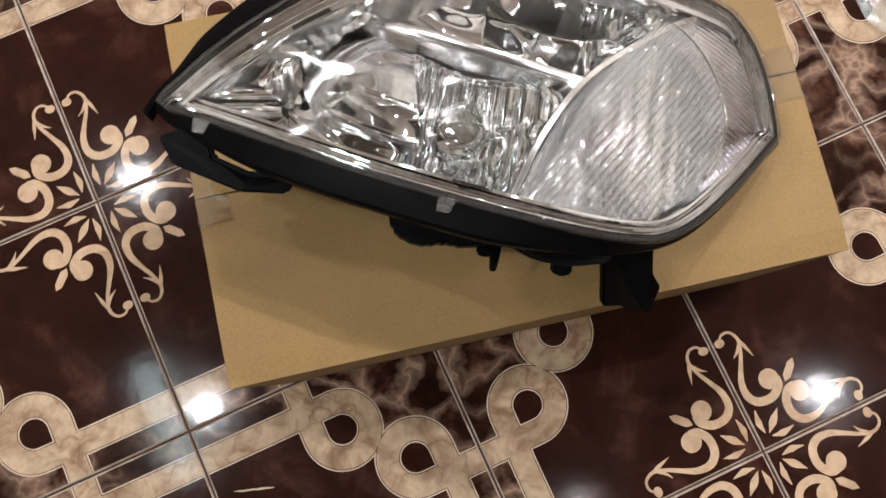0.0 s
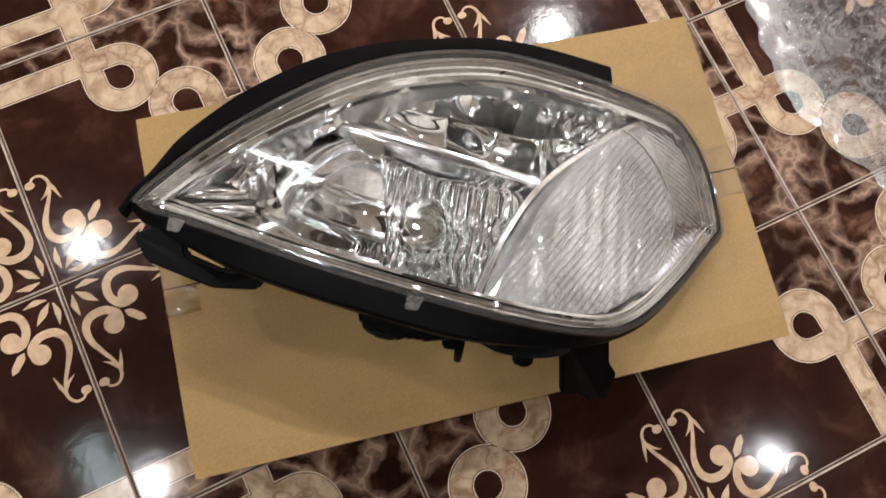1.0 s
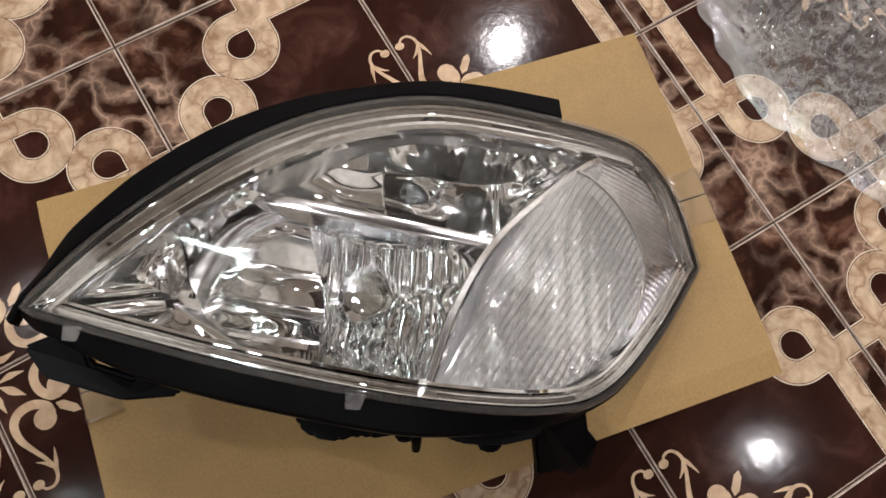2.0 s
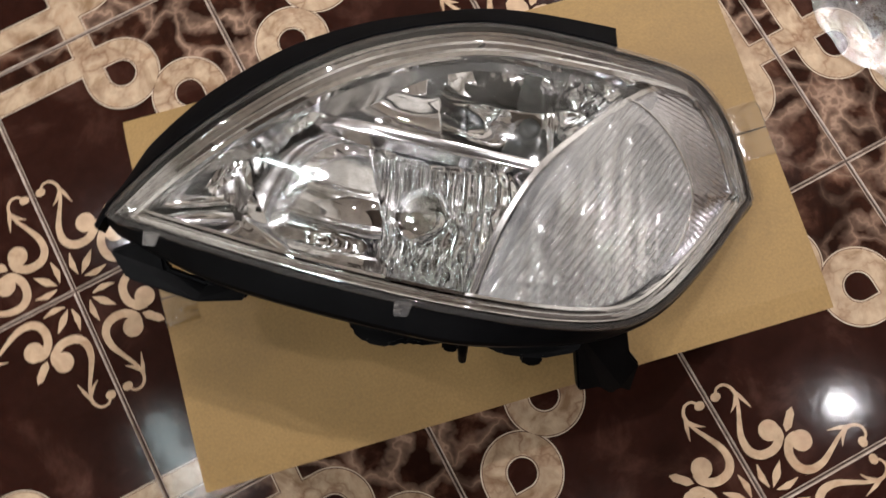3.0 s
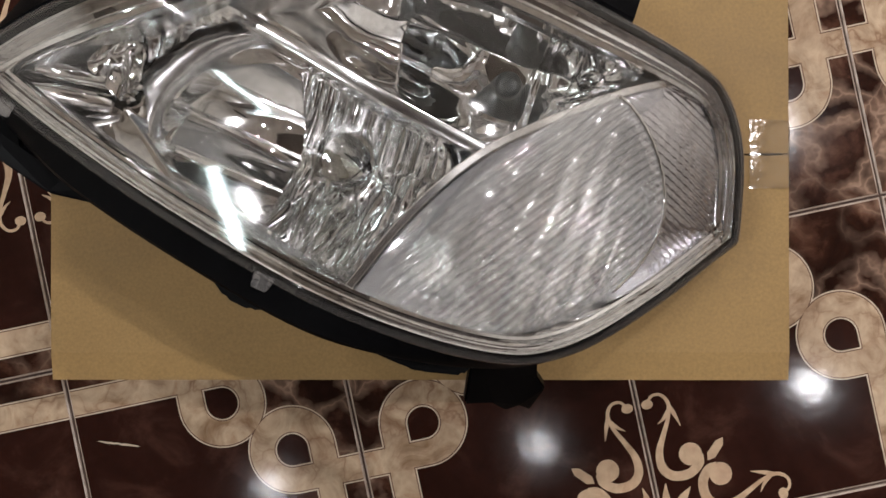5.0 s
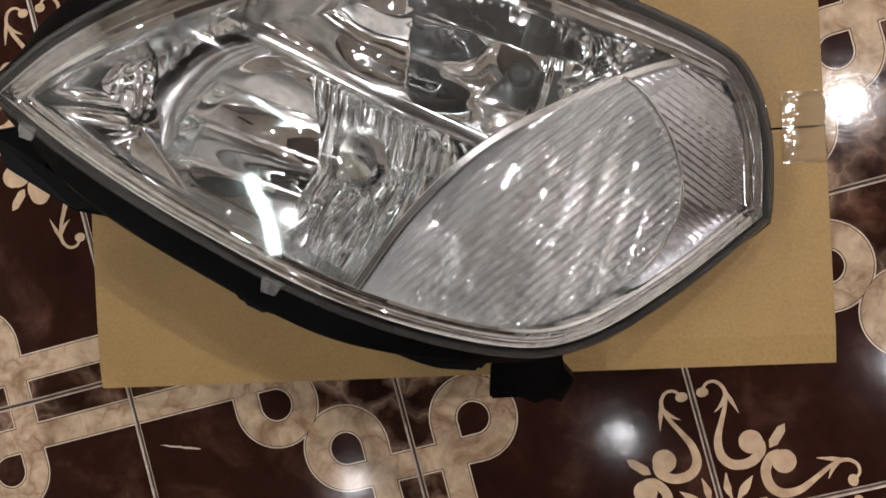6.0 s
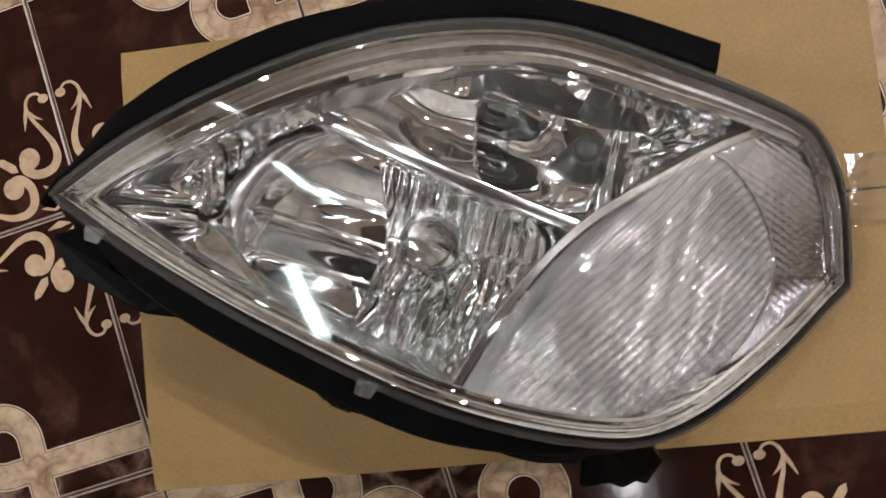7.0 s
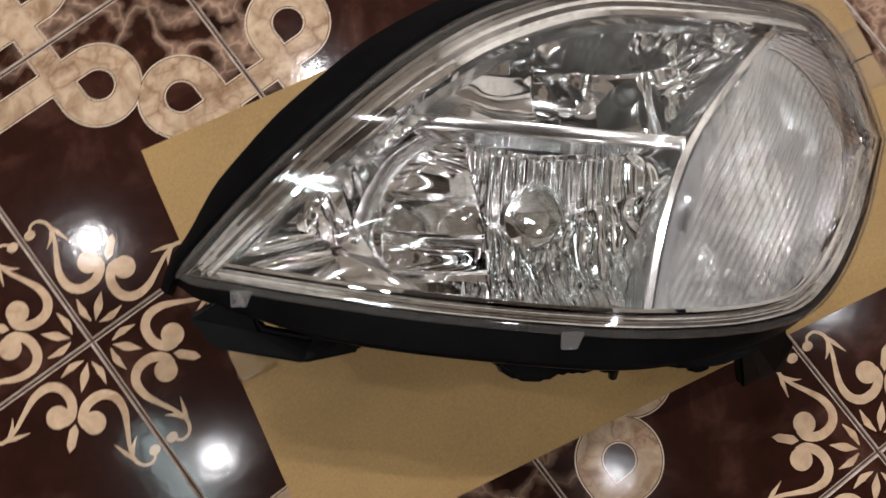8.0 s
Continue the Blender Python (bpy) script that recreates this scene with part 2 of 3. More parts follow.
# a flat white border; the dark recess is added so upward chrome mirrors dark
RX0, RX1, RY0, RY1, RECESS = -0.15, 1.40, -0.75, 0.70, 0.16
ceil_bm = bmesh.new()


def ceiling_quad(pts, mat):
    ceil_bm.faces.new([ceil_bm.verts.new(p) for p in pts]).material_index = mat


xs, ys = (X0, RX0, RX1, X1), (Y0, RY0, RY1, Y1)
for ix in range(3):
    for iy in range(3):
        mid = ix == 1 and iy == 1
        z = CEIL + (RECESS if mid else 0)
        ceiling_quad([(xs[ix], ys[iy + 1], z), (xs[ix + 1], ys[iy + 1], z), (xs[ix + 1], ys[iy], z), (xs[ix], ys[iy], z)], 1 if mid else 0)
corners = [(RX0, RY0), (RX1, RY0), (RX1, RY1), (RX0, RY1)]
for (ax, ay), (bx, by) in zip(corners, corners[1:] + corners[:1]):
    ceiling_quad([(ax, ay, CEIL), (bx, by, CEIL), (bx, by, CEIL + RECESS), (ax, ay, CEIL + RECESS)], 1)
ceiling_quad([(X0, Y0, CEIL + 0.3), (X1, Y0, CEIL + 0.3), (X1, Y1, CEIL + 0.3), (X0, Y1, CEIL + 0.3)], 0)
tagged(part("ceiling", ceil_bm, [M_CEIL, M_DARKREFLECT]), "white ceiling border with downlights round an added dark recess", "ceiling", kind="structure")
# unseen walls; the south one is dark only to deepen reflections in the chrome
for nm, ring in (("wall_north", [(X0 - 0.12, Y1), (X1 + 0.12, Y1), (X1 + 0.12, Y1 + 0.12), (X0 - 0.12, Y1 + 0.12)]),
                 ("wall_south", [(X0 - 0.12, Y0 - 0.12), (X1 + 0.12, Y0 - 0.12), (X1 + 0.12, Y0), (X0 - 0.12, Y0)]),
                 ("wall_west", [(X0 - 0.12, Y0), (X0, Y0), (X0, Y1), (X0 - 0.12, Y1)]),
                 ("wall_east", [(X1, Y0), (X1 + 0.12, Y0), (X1 + 0.12, Y1), (X1, Y1)])):
    tagged(part(nm, slab(ring, -0.12, CEIL + 0.32), M_DARKREFLECT if nm == "wall_south" else M_WALL), "plain painted room wall", "wall", kind="structure")


def downlight(x, y):
    ob = thing("downlight", (x, y, CEIL), "round white recessed ceiling downlight, switched on", "ceiling light", "ceiling downlights")
    ring = [[(x + r * math.cos(a), y + r * math.sin(a), CEIL - d) for a in (2 * math.pi * k / 24 for k in range(24))] for r, d in ((0.065, 0.001), (0.063, 0.008), (0.046, 0.010), (0.041, 0.004))]
    smooth(part("ring", loft(ring), M_WHITE, ob))
    part("diffuser", slab([(x + 0.040 * math.cos(2 * math.pi * k / 24), y + 0.040 * math.sin(2 * math.pi * k / 24)) for k in range(24)], CEIL - 0.004, CEIL - 0.002), M_GLOW, ob, "glowing round diffuser")
    lamp = bpy.data.lights.new("downlight_beam", "AREA")
    lamp.shape, lamp.size, lamp.energy, lamp.color = "DISK", 0.06, LAMP_WATTS * ROW_SHARE[round(y)] * (1.7 if x > 0.7 else 0.52), (1.0, 0.96, 0.97)
    beam = new("beam", lamp)
    beam.location = (0, 0, -0.02)
    beam.parent = ob


for lx, ly in LAMPS:
    downlight(lx, ly)


M_COVER = bpy.data.materials.new("cool_cover_glow")
M_COVER.use_nodes = True
M_COVER.node_tree.nodes["Principled BSDF"].inputs["Emission Color"].default_value = (0.80, 0.98, 1.0, 1)
M_COVER.node_tree.nodes["Principled BSDF"].inputs["Emission Strength"].default_value = 14.0


def ceiling_batten(x, y, half):
    """A short batten under the ceiling with a rounded glowing cover, along y."""
    ob = thing("ceiling_batten", (x, y, CEIL), "short white ceiling batten with a glowing cool white cover", "ceiling light")
    part("base", slab([(x - 0.030, y - half - 0.01), (x + 0.030, y - half - 0.01), (x + 0.030, y + half + 0.01), (x - 0.030, y + half + 0.01)], CEIL - 0.016, CEIL - 0.001, 0.003), M_WHITE, ob)
    rows = [[(x - 0.050 * math.cos(a), y + s * half, CEIL - 0.017 - 0.022 * math.sin(a)) for a in (math.pi * k / 12 for k in range(13))] for s in (-1, 1)]
    smooth(part("cover", loft(rows, closed=False), M_COVER, ob, "glowing cool white cover"))
    for s in (-1, 1):
        part("end_cap", slab([(x - 0.051, y + s * half), (x + 0.051, y + s * half), (x + 0.051, y + s * (half + 0.008)), (x - 0.051, y + s * (half + 0.008))], CEIL - 0.041, CEIL - 0.016, 0.002), M_WHITE, ob)


ceiling_batten(-0.87, -0.06, 0.27)

# ---- the cardboard box ----
B0, B1, B2 = Vector((0.122, -0.296, 0)), Vector((0.978, -0.206, 0)), Vector((0.206, 0.978, 0))
BOX_L, BOX_W, BOX_H = 0.561, 0.341, 0.252


def on_box(a, b, z=0.0):
    return B0 + B1 * a + B2 * b + Vector((0, 0, z))


def box_slab(a0, b0, a1, b1, low, high, bevel=0.0012):
    return slab([on_box(a, b)[:2] for a, b in ((a0, b0), (a1, b0), (a1, b1), (a0, b1))], low, high, bevel)


carton = thing("cardboard_box", on_box(BOX_L / 2, BOX_W / 2), "closed plain tan cardboard box with clear tape, standing on the tiles", "box")
C = 0.004
part("side_panel", box_slab(0, 0, BOX_L, C, 0.001, BOX_H - C - 0.0005), M_CARD, carton)
part("side_panel", box_slab(0, BOX_W - C, BOX_L, BOX_W, 0.001, BOX_H - C - 0.0005), M_CARD, carton)
part("end_panel", box_slab(0, C + 0.0005, C, BOX_W - C - 0.0005, 0.001, BOX_H - C - 0.0005), M_CARD, carton)
part("end_panel", box_slab(BOX_L - C, C + 0.0005, BOX_L, BOX_W - C - 0.0005, 0.001, BOX_H - C - 0.0005), M_CARD, carton)
part("bottom_panel", box_slab(C + 0.001, C + 0.001, BOX_L - C - 0.001, BOX_W - C - 0.001, 0.001, 0.005), M_CARD, carton)


def flap(b_out, b_in):
    """One top flap, a sheet with faint waves, folded over the long side."""
    rows = []
    for j in range(9):
        f = j / 8
        b = b_out + (b_in - b_out) * f
        row = []
        for i in range(25):
            a = BOX_L * i / 24
            z = BOX_H + 0.0012 * noise.noise(Vector((a * 7, b * 9, 3.1))) - 0.0022 * max(0, 1 - f * 8) + 0.0005 * f
            row.append(on_box(a, b, z))
        rows.append(row)
    under = [[p - Vector((0, 0, C)) for p in r] for r in rows]
    bm = bmesh.new()
    top = [[bm.verts.new(p) for p in r] for r in rows]
    low = [[bm.verts.new(p) for p in r] for r in under]
    for j in range(8):
        for i in range(24):
            bm.faces.new((top[j][i], top[j][i + 1], top[j + 1][i + 1], top[j + 1][i]))
            bm.faces.new((low[j][i + 1], low[j][i], low[j + 1][i], low[j + 1][i + 1]))
    ring = [(0, i) for i in range(24)] + [(j, 24) for j in range(8)] + [(8, i) for i in range(24, 0, -1)] + [(j, 0) for j in range(8, 0, -1)]
    for (j0, i0), (j1, i1) in zip(ring, ring[1:] + ring[:1]):
        f = bm.faces.new((top[j0][i0], low[j0][i0], low[j1][i1], top[j1][i1]))
        f.material_index = 1
    bmesh.ops.recalc_face_normals(bm, faces=bm.faces)
    ob = part("top_flap", bm, [M_CARD, M_CARDEDGE], carton)
    return ob


flap(0.0, BOX_W / 2 - 0.0008)
flap(BOX_W, BOX_W / 2 + 0.0008)


def tape(a_in, a_edge, drop, half):
    """A tape strip along the seam, folded down over the end of the box."""
    s = 1 if a_edge > a_in else -1
    prof = [(a_in, BOX_H + 0.0018), (a_edge - s * 0.002, BOX_H + 0.0018), (a_edge + s * 0.0012, BOX_H - 0.001), (a_edge + s * 0.0015, BOX_H - drop)]
    rows = []
    for a, z in prof:
        rows.append([on_box(a + 0.0016 * noise.noise(Vector((k * 1.7, a * 60, 0))), BOX_W / 2 + half * (k / 5 - 1), z + 0.0005 * noise.noise(Vector((k * 2.3, a * 40, 7)))) for k in range(11)])
    bm = loft(rows, closed=False)
    bmesh.ops.solidify(bm, geom=bm.faces[:], thickness=0.0002)
    smooth(part("tape", bm, M_TAPE, carton, "clear glossy packing tape"))


tape(BOX_L - 0.030, BOX_L, 0.07, 0.026)
tape(0.030, 0.0, 0.07, 0.026)

# ---- the headlight ----
LAMP_BASE = Vector((0.43, -0.21, 0.254))
light = thing("headlight", LAMP_BASE, "clear car headlight with chrome reflectors and black housing, on the box", "headlight")
TOP_EDGE = [(0.190, -0.097, 0.396), (0.248, -0.092, 0.424), (0.309, -0.087, 0.436), (0.371, -0.081, 0.428), (0.431, -0.082, 0.408), (0.498, -0.100, 0.387),
            (0.564, -0.143, 0.369), (0.620, -0.182, 0.343), (0.641, -0.205, 0.324), (0.646, -0.243, 0.310), (0.637, -0.295, 0.296)]
LOW_EDGE = [(0.637, -0.295, 0.296), (0.562, -0.321, 0.343), (0.498, -0.335, 0.374), (0.448, -0.323, 0.404), (0.377, -0.278, 0.435), (0.301, -0.212, 0.433), (0.241, -0.152, 0.421), (0.190, -0.097, 0.396)]
APEX = 0.443
top_line, low_line = spline(TOP_EDGE, 8), spline(LOW_EDGE, 10)
RIM = top_line[:-1] + low_line[:-1]
NT, NR = len(top_line) - 1, len(RIM)
MID = Vector((0.43, -0.205, 0.0))
E1, E2 = Vector((0.817, -0.577, 0)), Vector((0.577, 0.817, 0))


def outward(k):
    d = RIM[(k + 1) % NR] - RIM[k - 1]
    n = Vector((-d.y, d.x, 0)).normalized()
    return n if n.dot(RIM[k] - MID) > 0 else -n


OUT = [outward(k) for k in range(NR)]
OUT = [(OUT[k - 1] + OUT[k] * 2 + OUT[(k + 1) % NR]).normalized() for k in range(NR)]


def ledge(k):
    """Width of the black housing ledge outside the lens."""
    x = RIM[k].x
    if k <= NT:
        return 0.0105
    f = min(1, max(0, (0.475 - x) / 0.10))
    return 0.008 + 0.015 * f * min(1, max(0.25, (x - 0.17) / 0.08))


WIDE = [ledge(k) for k in range(NR)]
for _ in range(4):
    WIDE = [(WIDE[k - 1] + 2 * WIDE[k] + WIDE[(k + 1) % NR]) / 4 for k in range(NR)]


def ring_at(width, dz):
    return [RIM[k] + OUT[k] * (width(k) if callable(width) else width) + Vector((0, 0, dz)) for k in range(NR)]


def ring_in(s, z):
    return [Vector((*(MID + (RIM[k] - MID) * s)[:2], z(k) if callable(z) else z)) for k in range(NR)]


def lens_z(k, s):
    return RIM[k].z + (APEX - RIM[k].z) * (1 - (1 - s) ** 2)


POLAR = sorted((math.atan2(p.y - MID.y, p.x - MID.x), math.hypot(p.x - MID.x, p.y - MID.y), p.z) for p in RIM)
POLAR_A, POLAR_R, POLAR_Z = zip(*POLAR)


def skin_z(x, y):
    """Height of the lens over a place inside the rim."""
    a, r = math.atan2(y - MID.y, x - MID.x), math.hypot(x - MID.x, y - MID.y)
    far = float(np.interp(a, POLAR_A, POLAR_R, period=2 * math.pi))
    edge = float(np.interp(a, POLAR_A, POLAR_Z, period=2 * math.pi))
    return edge + (APEX - edge) * (1 - min(1.0, r / far) ** 2)


# housing, from the lens seat out over the ledge and down to the box
housing_rows = [ring_at(0.001, -0.006), ring_at(0.0055, -0.007), ring_at(lambda k: WIDE[k] - 0.002, -0.013), ring_at(lambda k: WIDE[k], -0.016), ring_at(lambda k: WIDE[k] + 0.0004, -0.023),
                ring_at(lambda k: WIDE[k] - 0.008, -0.029), ring_at(lambda k: min(WIDE[k], 0.012) - 0.008, -0.050), ring_in(0.90, lambda k: RIM[k].z * 0.2 + 0.212), ring_in(0.78, 0.262), ring_in(0.60, 0.2545)]
housing = smooth(part("housing", loft(housing_rows, cap=True), M_BLACK, light, "black moulded plastic rear housing"), 28)

# inner pan, a chrome border and a dim floor
def inside(w, dz):
    return [RIM[k] - OUT[k] * (w(k) if callable(w) else w) + Vector((0, 0, dz)) for k in range(NR)]


BEZEL = [0.012 + 0.009 * (math.sin(math.pi * min(1, k / (NT * 0.8))) if k < NT * 0.8 else 0) for k in range(NR)]
STEPS = ((0.03, -0.0030), (0.10, -0.0036), (0.14, -0.0060), (0.26, -0.0072), (0.40, -0.0066), (0.44, -0.0046), (0.58, -0.0062), (0.66, -0.0085), (0.72, -0.0050), (0.88, -0.0052), (0.95, -0.0075), (1.0, -0.0140))
pan_rows = [inside(lambda k, w=w: BEZEL[k] * w, dz) for w, dz in STEPS] + [
            ring_in(0.90, lambda k: RIM[k].z * 0.35 + 0.195), ring_in(0.85, 0.284), ring_in(0.6, 0.266), ring_in(0.2, 0.264)]
smooth(part("bezel", loft(pan_rows[:12]), M_CHROME, light, "bright chrome border inside the lens"), 22)
smooth(part("inner_pan", loft(pan_rows[11:], cap=True), M_SATIN, light))


def bowl(name, centre, poly, top, depth, material, wave=None, nt=96, nr=22, label="", power=2.0, parent=None):
    """A dished sheet filling a ring of (x, y) corners; top: its edge below the lens; wave: relief over (x, y, fraction, angle)."""
    cx, cy = centre
    n = len(poly)

    def reach(a):
        dx, dy, best = math.cos(a), math.sin(a), 0.0
        for i in range(n):
            (x0, y0), (x1, y1) = poly[i], poly[(i + 1) % n]
            ex, ey = x1 - x0, y1 - y0
            det = dx * -ey + ex * dy
            if abs(det) < 1e-9:
                continue
            t = ((x0 - cx) * -ey + ex * (y0 - cy)) / det
            u = (dx * (y0 - cy) - dy * (x0 - cx)) / det
            if t > 0 and -1e-6 <= u <= 1 + 1e-6:
                best = max(best, t)
        return best

    far = [reach(2 * math.pi * k / nt) for k in range(nt)]
    rows = []
    for j in range(nr + 1):
        f = 1 - j / (nr + 0.6)
        row = []
        for k in range(nt):
            a = 2 * math.pi * k / nt
            x, y = cx + far[k] * f * math.cos(a), cy + far[k] * f * math.sin(a)
            z = skin_z(cx + far[k] * math.cos(a), cy + far[k] * math.sin(a)) * f + skin_z(cx, cy) * (1 - f) - top - depth * (1 - f ** power)
            if wave:
                z += wave(x, y, f, a)
            row.append(Vector((x, y, z)))
        rows.append(row)
    return smooth(part(name, loft(rows, cap=True), material, parent or light, label))


def along(x, y):
    return x * E1.x + y * E1.y, x * E2.x + y * E2.y


def rounded(poly, per=8):
    pts = [(x, y, 0) for x, y in poly]
    n, out = len(pts), []
    for i in range(n):
        a, b, d, e = (Vector(pts[(i + o) % n]) for o in (-1, 0, 1, 2))
        for k in range(per):
            t = k / per
            v = 0.5 * (2 * b + (d - a) * t + (2 * a - 5 * b + 4 * d - e) * t * t + (3 * b - a - 3 * d + e) * t ** 3)
            out.append((v.x, v.y))
    return out


LOW_RING = rounded([(0.279, -0.160), (0.294, -0.135), (0.332, -0.116), (0.369, -0.122), (0.408, -0.158), (0.449, -0.196), (0.450, -0.222), (0.421, -0.250), (0.380, -0.268), (0.340, -0.238), (0.304, -0.204), (0.279, -0.179)])
HIGH_RING = rounded([(0.345, -0.094), (0.385, -0.091), (0.430, -0.093), (0.490, -0.109), (0.545, -0.143), (0.590, -0.178), (0.535, -0.187), (0.478, -0.204), (0.430, -0.163), (0.383, -0.123)])


def share_of(poly, cx, cy):
    """How far out of the centre a place lies: 0 there, 1 on the ring of corners."""
    polar = sorted((math.atan2(y - cy, x - cx), math.hypot(x - cx, y - cy)) for x, y in poly)
    angles = [a - 2 * math.pi for a, _ in polar] + [a for a, _ in polar] + [a + 2 * math.pi for a, _ in polar]
    reach = [r for _, r in polar] * 3
    return lambda x, y: math.hypot(x - cx, y - cy) / float(np.interp(math.atan2(y - cy, x - cx), angles, reach))


high_share = share_of(HIGH_RING, 0.485, -0.145)


def high_beam_height(x, y, q, r):
    """A round bowl about its bulb, running out into a long shelved wing."""
    u, v = along(x - 0.506, y + 0.157)
    d = math.hypot(u, v)
    z = min(0.282 + 8.4 * d * d, 0.330 + 0.35 * (d - 0.0757))
    if v > 0:
        z += (skin_z(x, y) - 0.030 - z) * min(1.0, v / 0.02) * min(1.0, max(0.0, (high_share(x, y) - 0.60) / 0.40)) ** 1.6
    wing = min(1.0, max(0.0, (-u - 0.022) / 0.03))
    lie = v + 0.0035 * math.sin(u * 55)
    shelf = 0.0075 * math.sin(lie * 110 + 0.9 + 6 * u)
    pleat = 0.0060 * abs(math.sin(math.pi * (u + 0.10 * v) / 0.021)) if u > 0.012 else 0.0
    swell = 0.0085 * noise.noise(Vector((x * 17, y * 28, 2.0))) + 0.0016 * noise.noise(Vector((x * 40, y * 60, 7.0)))
    swell += 0.0045 * math.sin(u * 120 + v * 60) * min(1.0, max(0.0, (v - 0.012) / 0.02))
    return z + (shelf * wing + swell) * min(1.0, max(0.0, d - 0.012) / 0.02) + pleat * min(1.0, (u - 0.012) / 0.008 if u > 0.012 else 0.0)


SIGNAL_RING = rounded([(0.551, -0.193), (0.512, -0.206), (0.474, -0.222), (0.432, -0.250), (0.396, -0.283), (0.432, -0.307), (0.484, -0.320), (0.535, -0.309), (0.570, -0.283), (0.580, -0.250), (0.571, -0.212)])


def within(poly, x, y):
    hit = False
    for (x0, y0), (x1, y1) in zip(poly, poly[1:] + poly[:1]):
        if (y0 > y) != (y1 > y) and x < (x1 - x0) * (y - y0) / (y1 - y0) + x0:
            hit = not hit
    return hit


def ribbed_sheet(name, poly, step, height, material, label=""):
    """A sheet on a fine grid along the lamp's axes, kept where it lies inside the ring of corners."""
    qs, rs = zip(*(along(x, y) for x, y in poly))
    bm = bmesh.new()
    grid = {}

    def corner(i, j):
        if (i, j) not in grid:
            q, r = min(qs) + i * step, min(rs) + j * step
            x, y = q * E1.x + r * E2.x, q * E1.y + r * E2.y
            grid[i, j] = bm.verts.new((x, y, height(x, y, q, r)))
        return grid[i, j]

    for i in range(int((max(qs) - min(qs)) / step) + 1):
        for j in range(int((max(rs) - min(rs)) / step) + 1):
            q, r = min(qs) + (i + 0.5) * step, min(rs) + (j + 0.5) * step
            if within(poly, q * E1.x + r * E2.x, q * E1.y + r * E2.y):
                bm.faces.new((corner(i, j), corner(i + 1, j), corner(i + 1, j + 1), corner(i, j + 1)))
    return smooth(part(name, bm, material, light, label))


ribbed_sheet("high_beam_reflector", HIGH_RING, 0.0013, high_beam_height, M_CHROME, "smooth chrome high beam reflector bowl with a long wing")
low_share = share_of(LOW_RING, 0.380, -0.192)


def low_beam_height(x, y, q0, r0):
    f = min(1.0, low_share(x, y))
    q, r = along(x - 0.388, y + 0.193)
    round_share = ((q0 - 0.402) / 0.091) ** 2 + ((r0 - 0.060) / 0.064) ** 2
    z = 0.372 - 0.056 * max(0.0, 1 - round_share) + 0.056 * max(0.0, round_share - 1)
    clear = min(1.0, max(0.0, (math.hypot(x - 0.387, y + 0.190) - 0.019) / 0.004)) * min(1.0, (1 - f) * 14)
    if q < -0.034 - 0.30 * max(0.0, r):
        # smooth facets with long steps between them
        band = math.floor((r + 0.008) / 0.026)
        relief = -0.0030 + 0.0012 * band + 0.0018 * math.cos(math.pi * ((r + 0.008) / 0.026 - band))
    elif r > 0.002 + 0.12 * q:
        wide = 0.0095 if q < -0.012 else 0.0125
        bend = q + 0.10 * r * q / 0.06
        n = math.floor(bend / wide)
        edge = bend / wide - n
        relief = 0.0064 * (1 - (2 * edge - 1) ** 2) + 0.0026 * (n % 2) * max(0.0, r) / 0.04
    else:
        wide = 0.0098
        bend = q + 0.0007 * math.sin(r * 130 + 1.0) + 0.0040 * noise.noise(Vector((x * 45, y * 45, 4.0)))
        n = math.floor(bend / wide)
        relief = 0.0026 * abs(math.sin(math.pi * bend / wide)) + 0.0011 * math.sin(r * 190 + n * 2.4) + 0.0030 * noise.noise(Vector((x * 60, y * 60, 8.0)))
    return z + relief * clear


ribbed_sheet("low_beam_reflector", [(0.380 + (x - 0.380) * 1.02, -0.192 + (y + 0.192) * 1.02) for x, y in LOW_RING], 0.0011, low_beam_height, M_CHROME, "fluted chrome low beam reflector bowl")


def reflector_height(x, y, q, r):
    d = math.hypot(x - 0.545, y + 0.255)
    column = abs(math.sin(math.pi * (q + 0.006 * noise.noise(Vector((x * 14, y * 14, 8.0)))) / 0.017))
    step = abs(math.sin(math.pi * (r + 0.004 * noise.noise(Vector((x * 20, y * 20, 5.0)))) / 0.013))
    return skin_z(x, y) - 0.026 - 0.050 * max(0.0, 1 - (d / 0.105) ** 2) + 0.0040 * column + 0.0010 * step + 0.0075 * noise.noise(Vector((x * 24, y * 24, 3.0)))


def diffuser_height(x, y, q, r):
    d, p = x * 0.91 + y * 0.41, x * 0.41 - y * 0.91
    low = min(1.0, max(0.0, (p - 0.46) / 0.03))
    rib = abs(math.sin(math.pi * (p + 0.0016 * noise.noise(Vector((x * 30, y * 30, 6.0)))) / 0.0048))
    bead = abs(math.sin(math.pi * (d + 0.0010 * noise.noise(Vector((x * 70, y * 70, 9.0)))) / 0.0082))
    return skin_z(x, y) - 0.014 + 0.0028 * rib + 0.0009 * low * bead


ribbed_sheet("turn_signal_reflector", SIGNAL_RING, 0.0016, reflector_height, M_BEZEL)
ribbed_sheet("turn_signal_diffuser", SIGNAL_RING, 0.0010, diffuser_height, M_RIBBED, "ribbed clear turn signal diffuser")


arc = [Vector((x, y, skin_z(x, y) - 0.012)) for x, y in SIGNAL_RING if x > 0.535 and not (x < 0.556 and y > -0.2)]
arc.sort(key=lambda p: math.atan2(p.y + 0.255, p.x - 0.50))
smooth(part("diffuser_edge", tube(arc, [0.0012 + 0.0007 * (k % 2) for k in range(len(arc))], 6), M_CHROME, light, "beaded bright edge of the diffuser"))


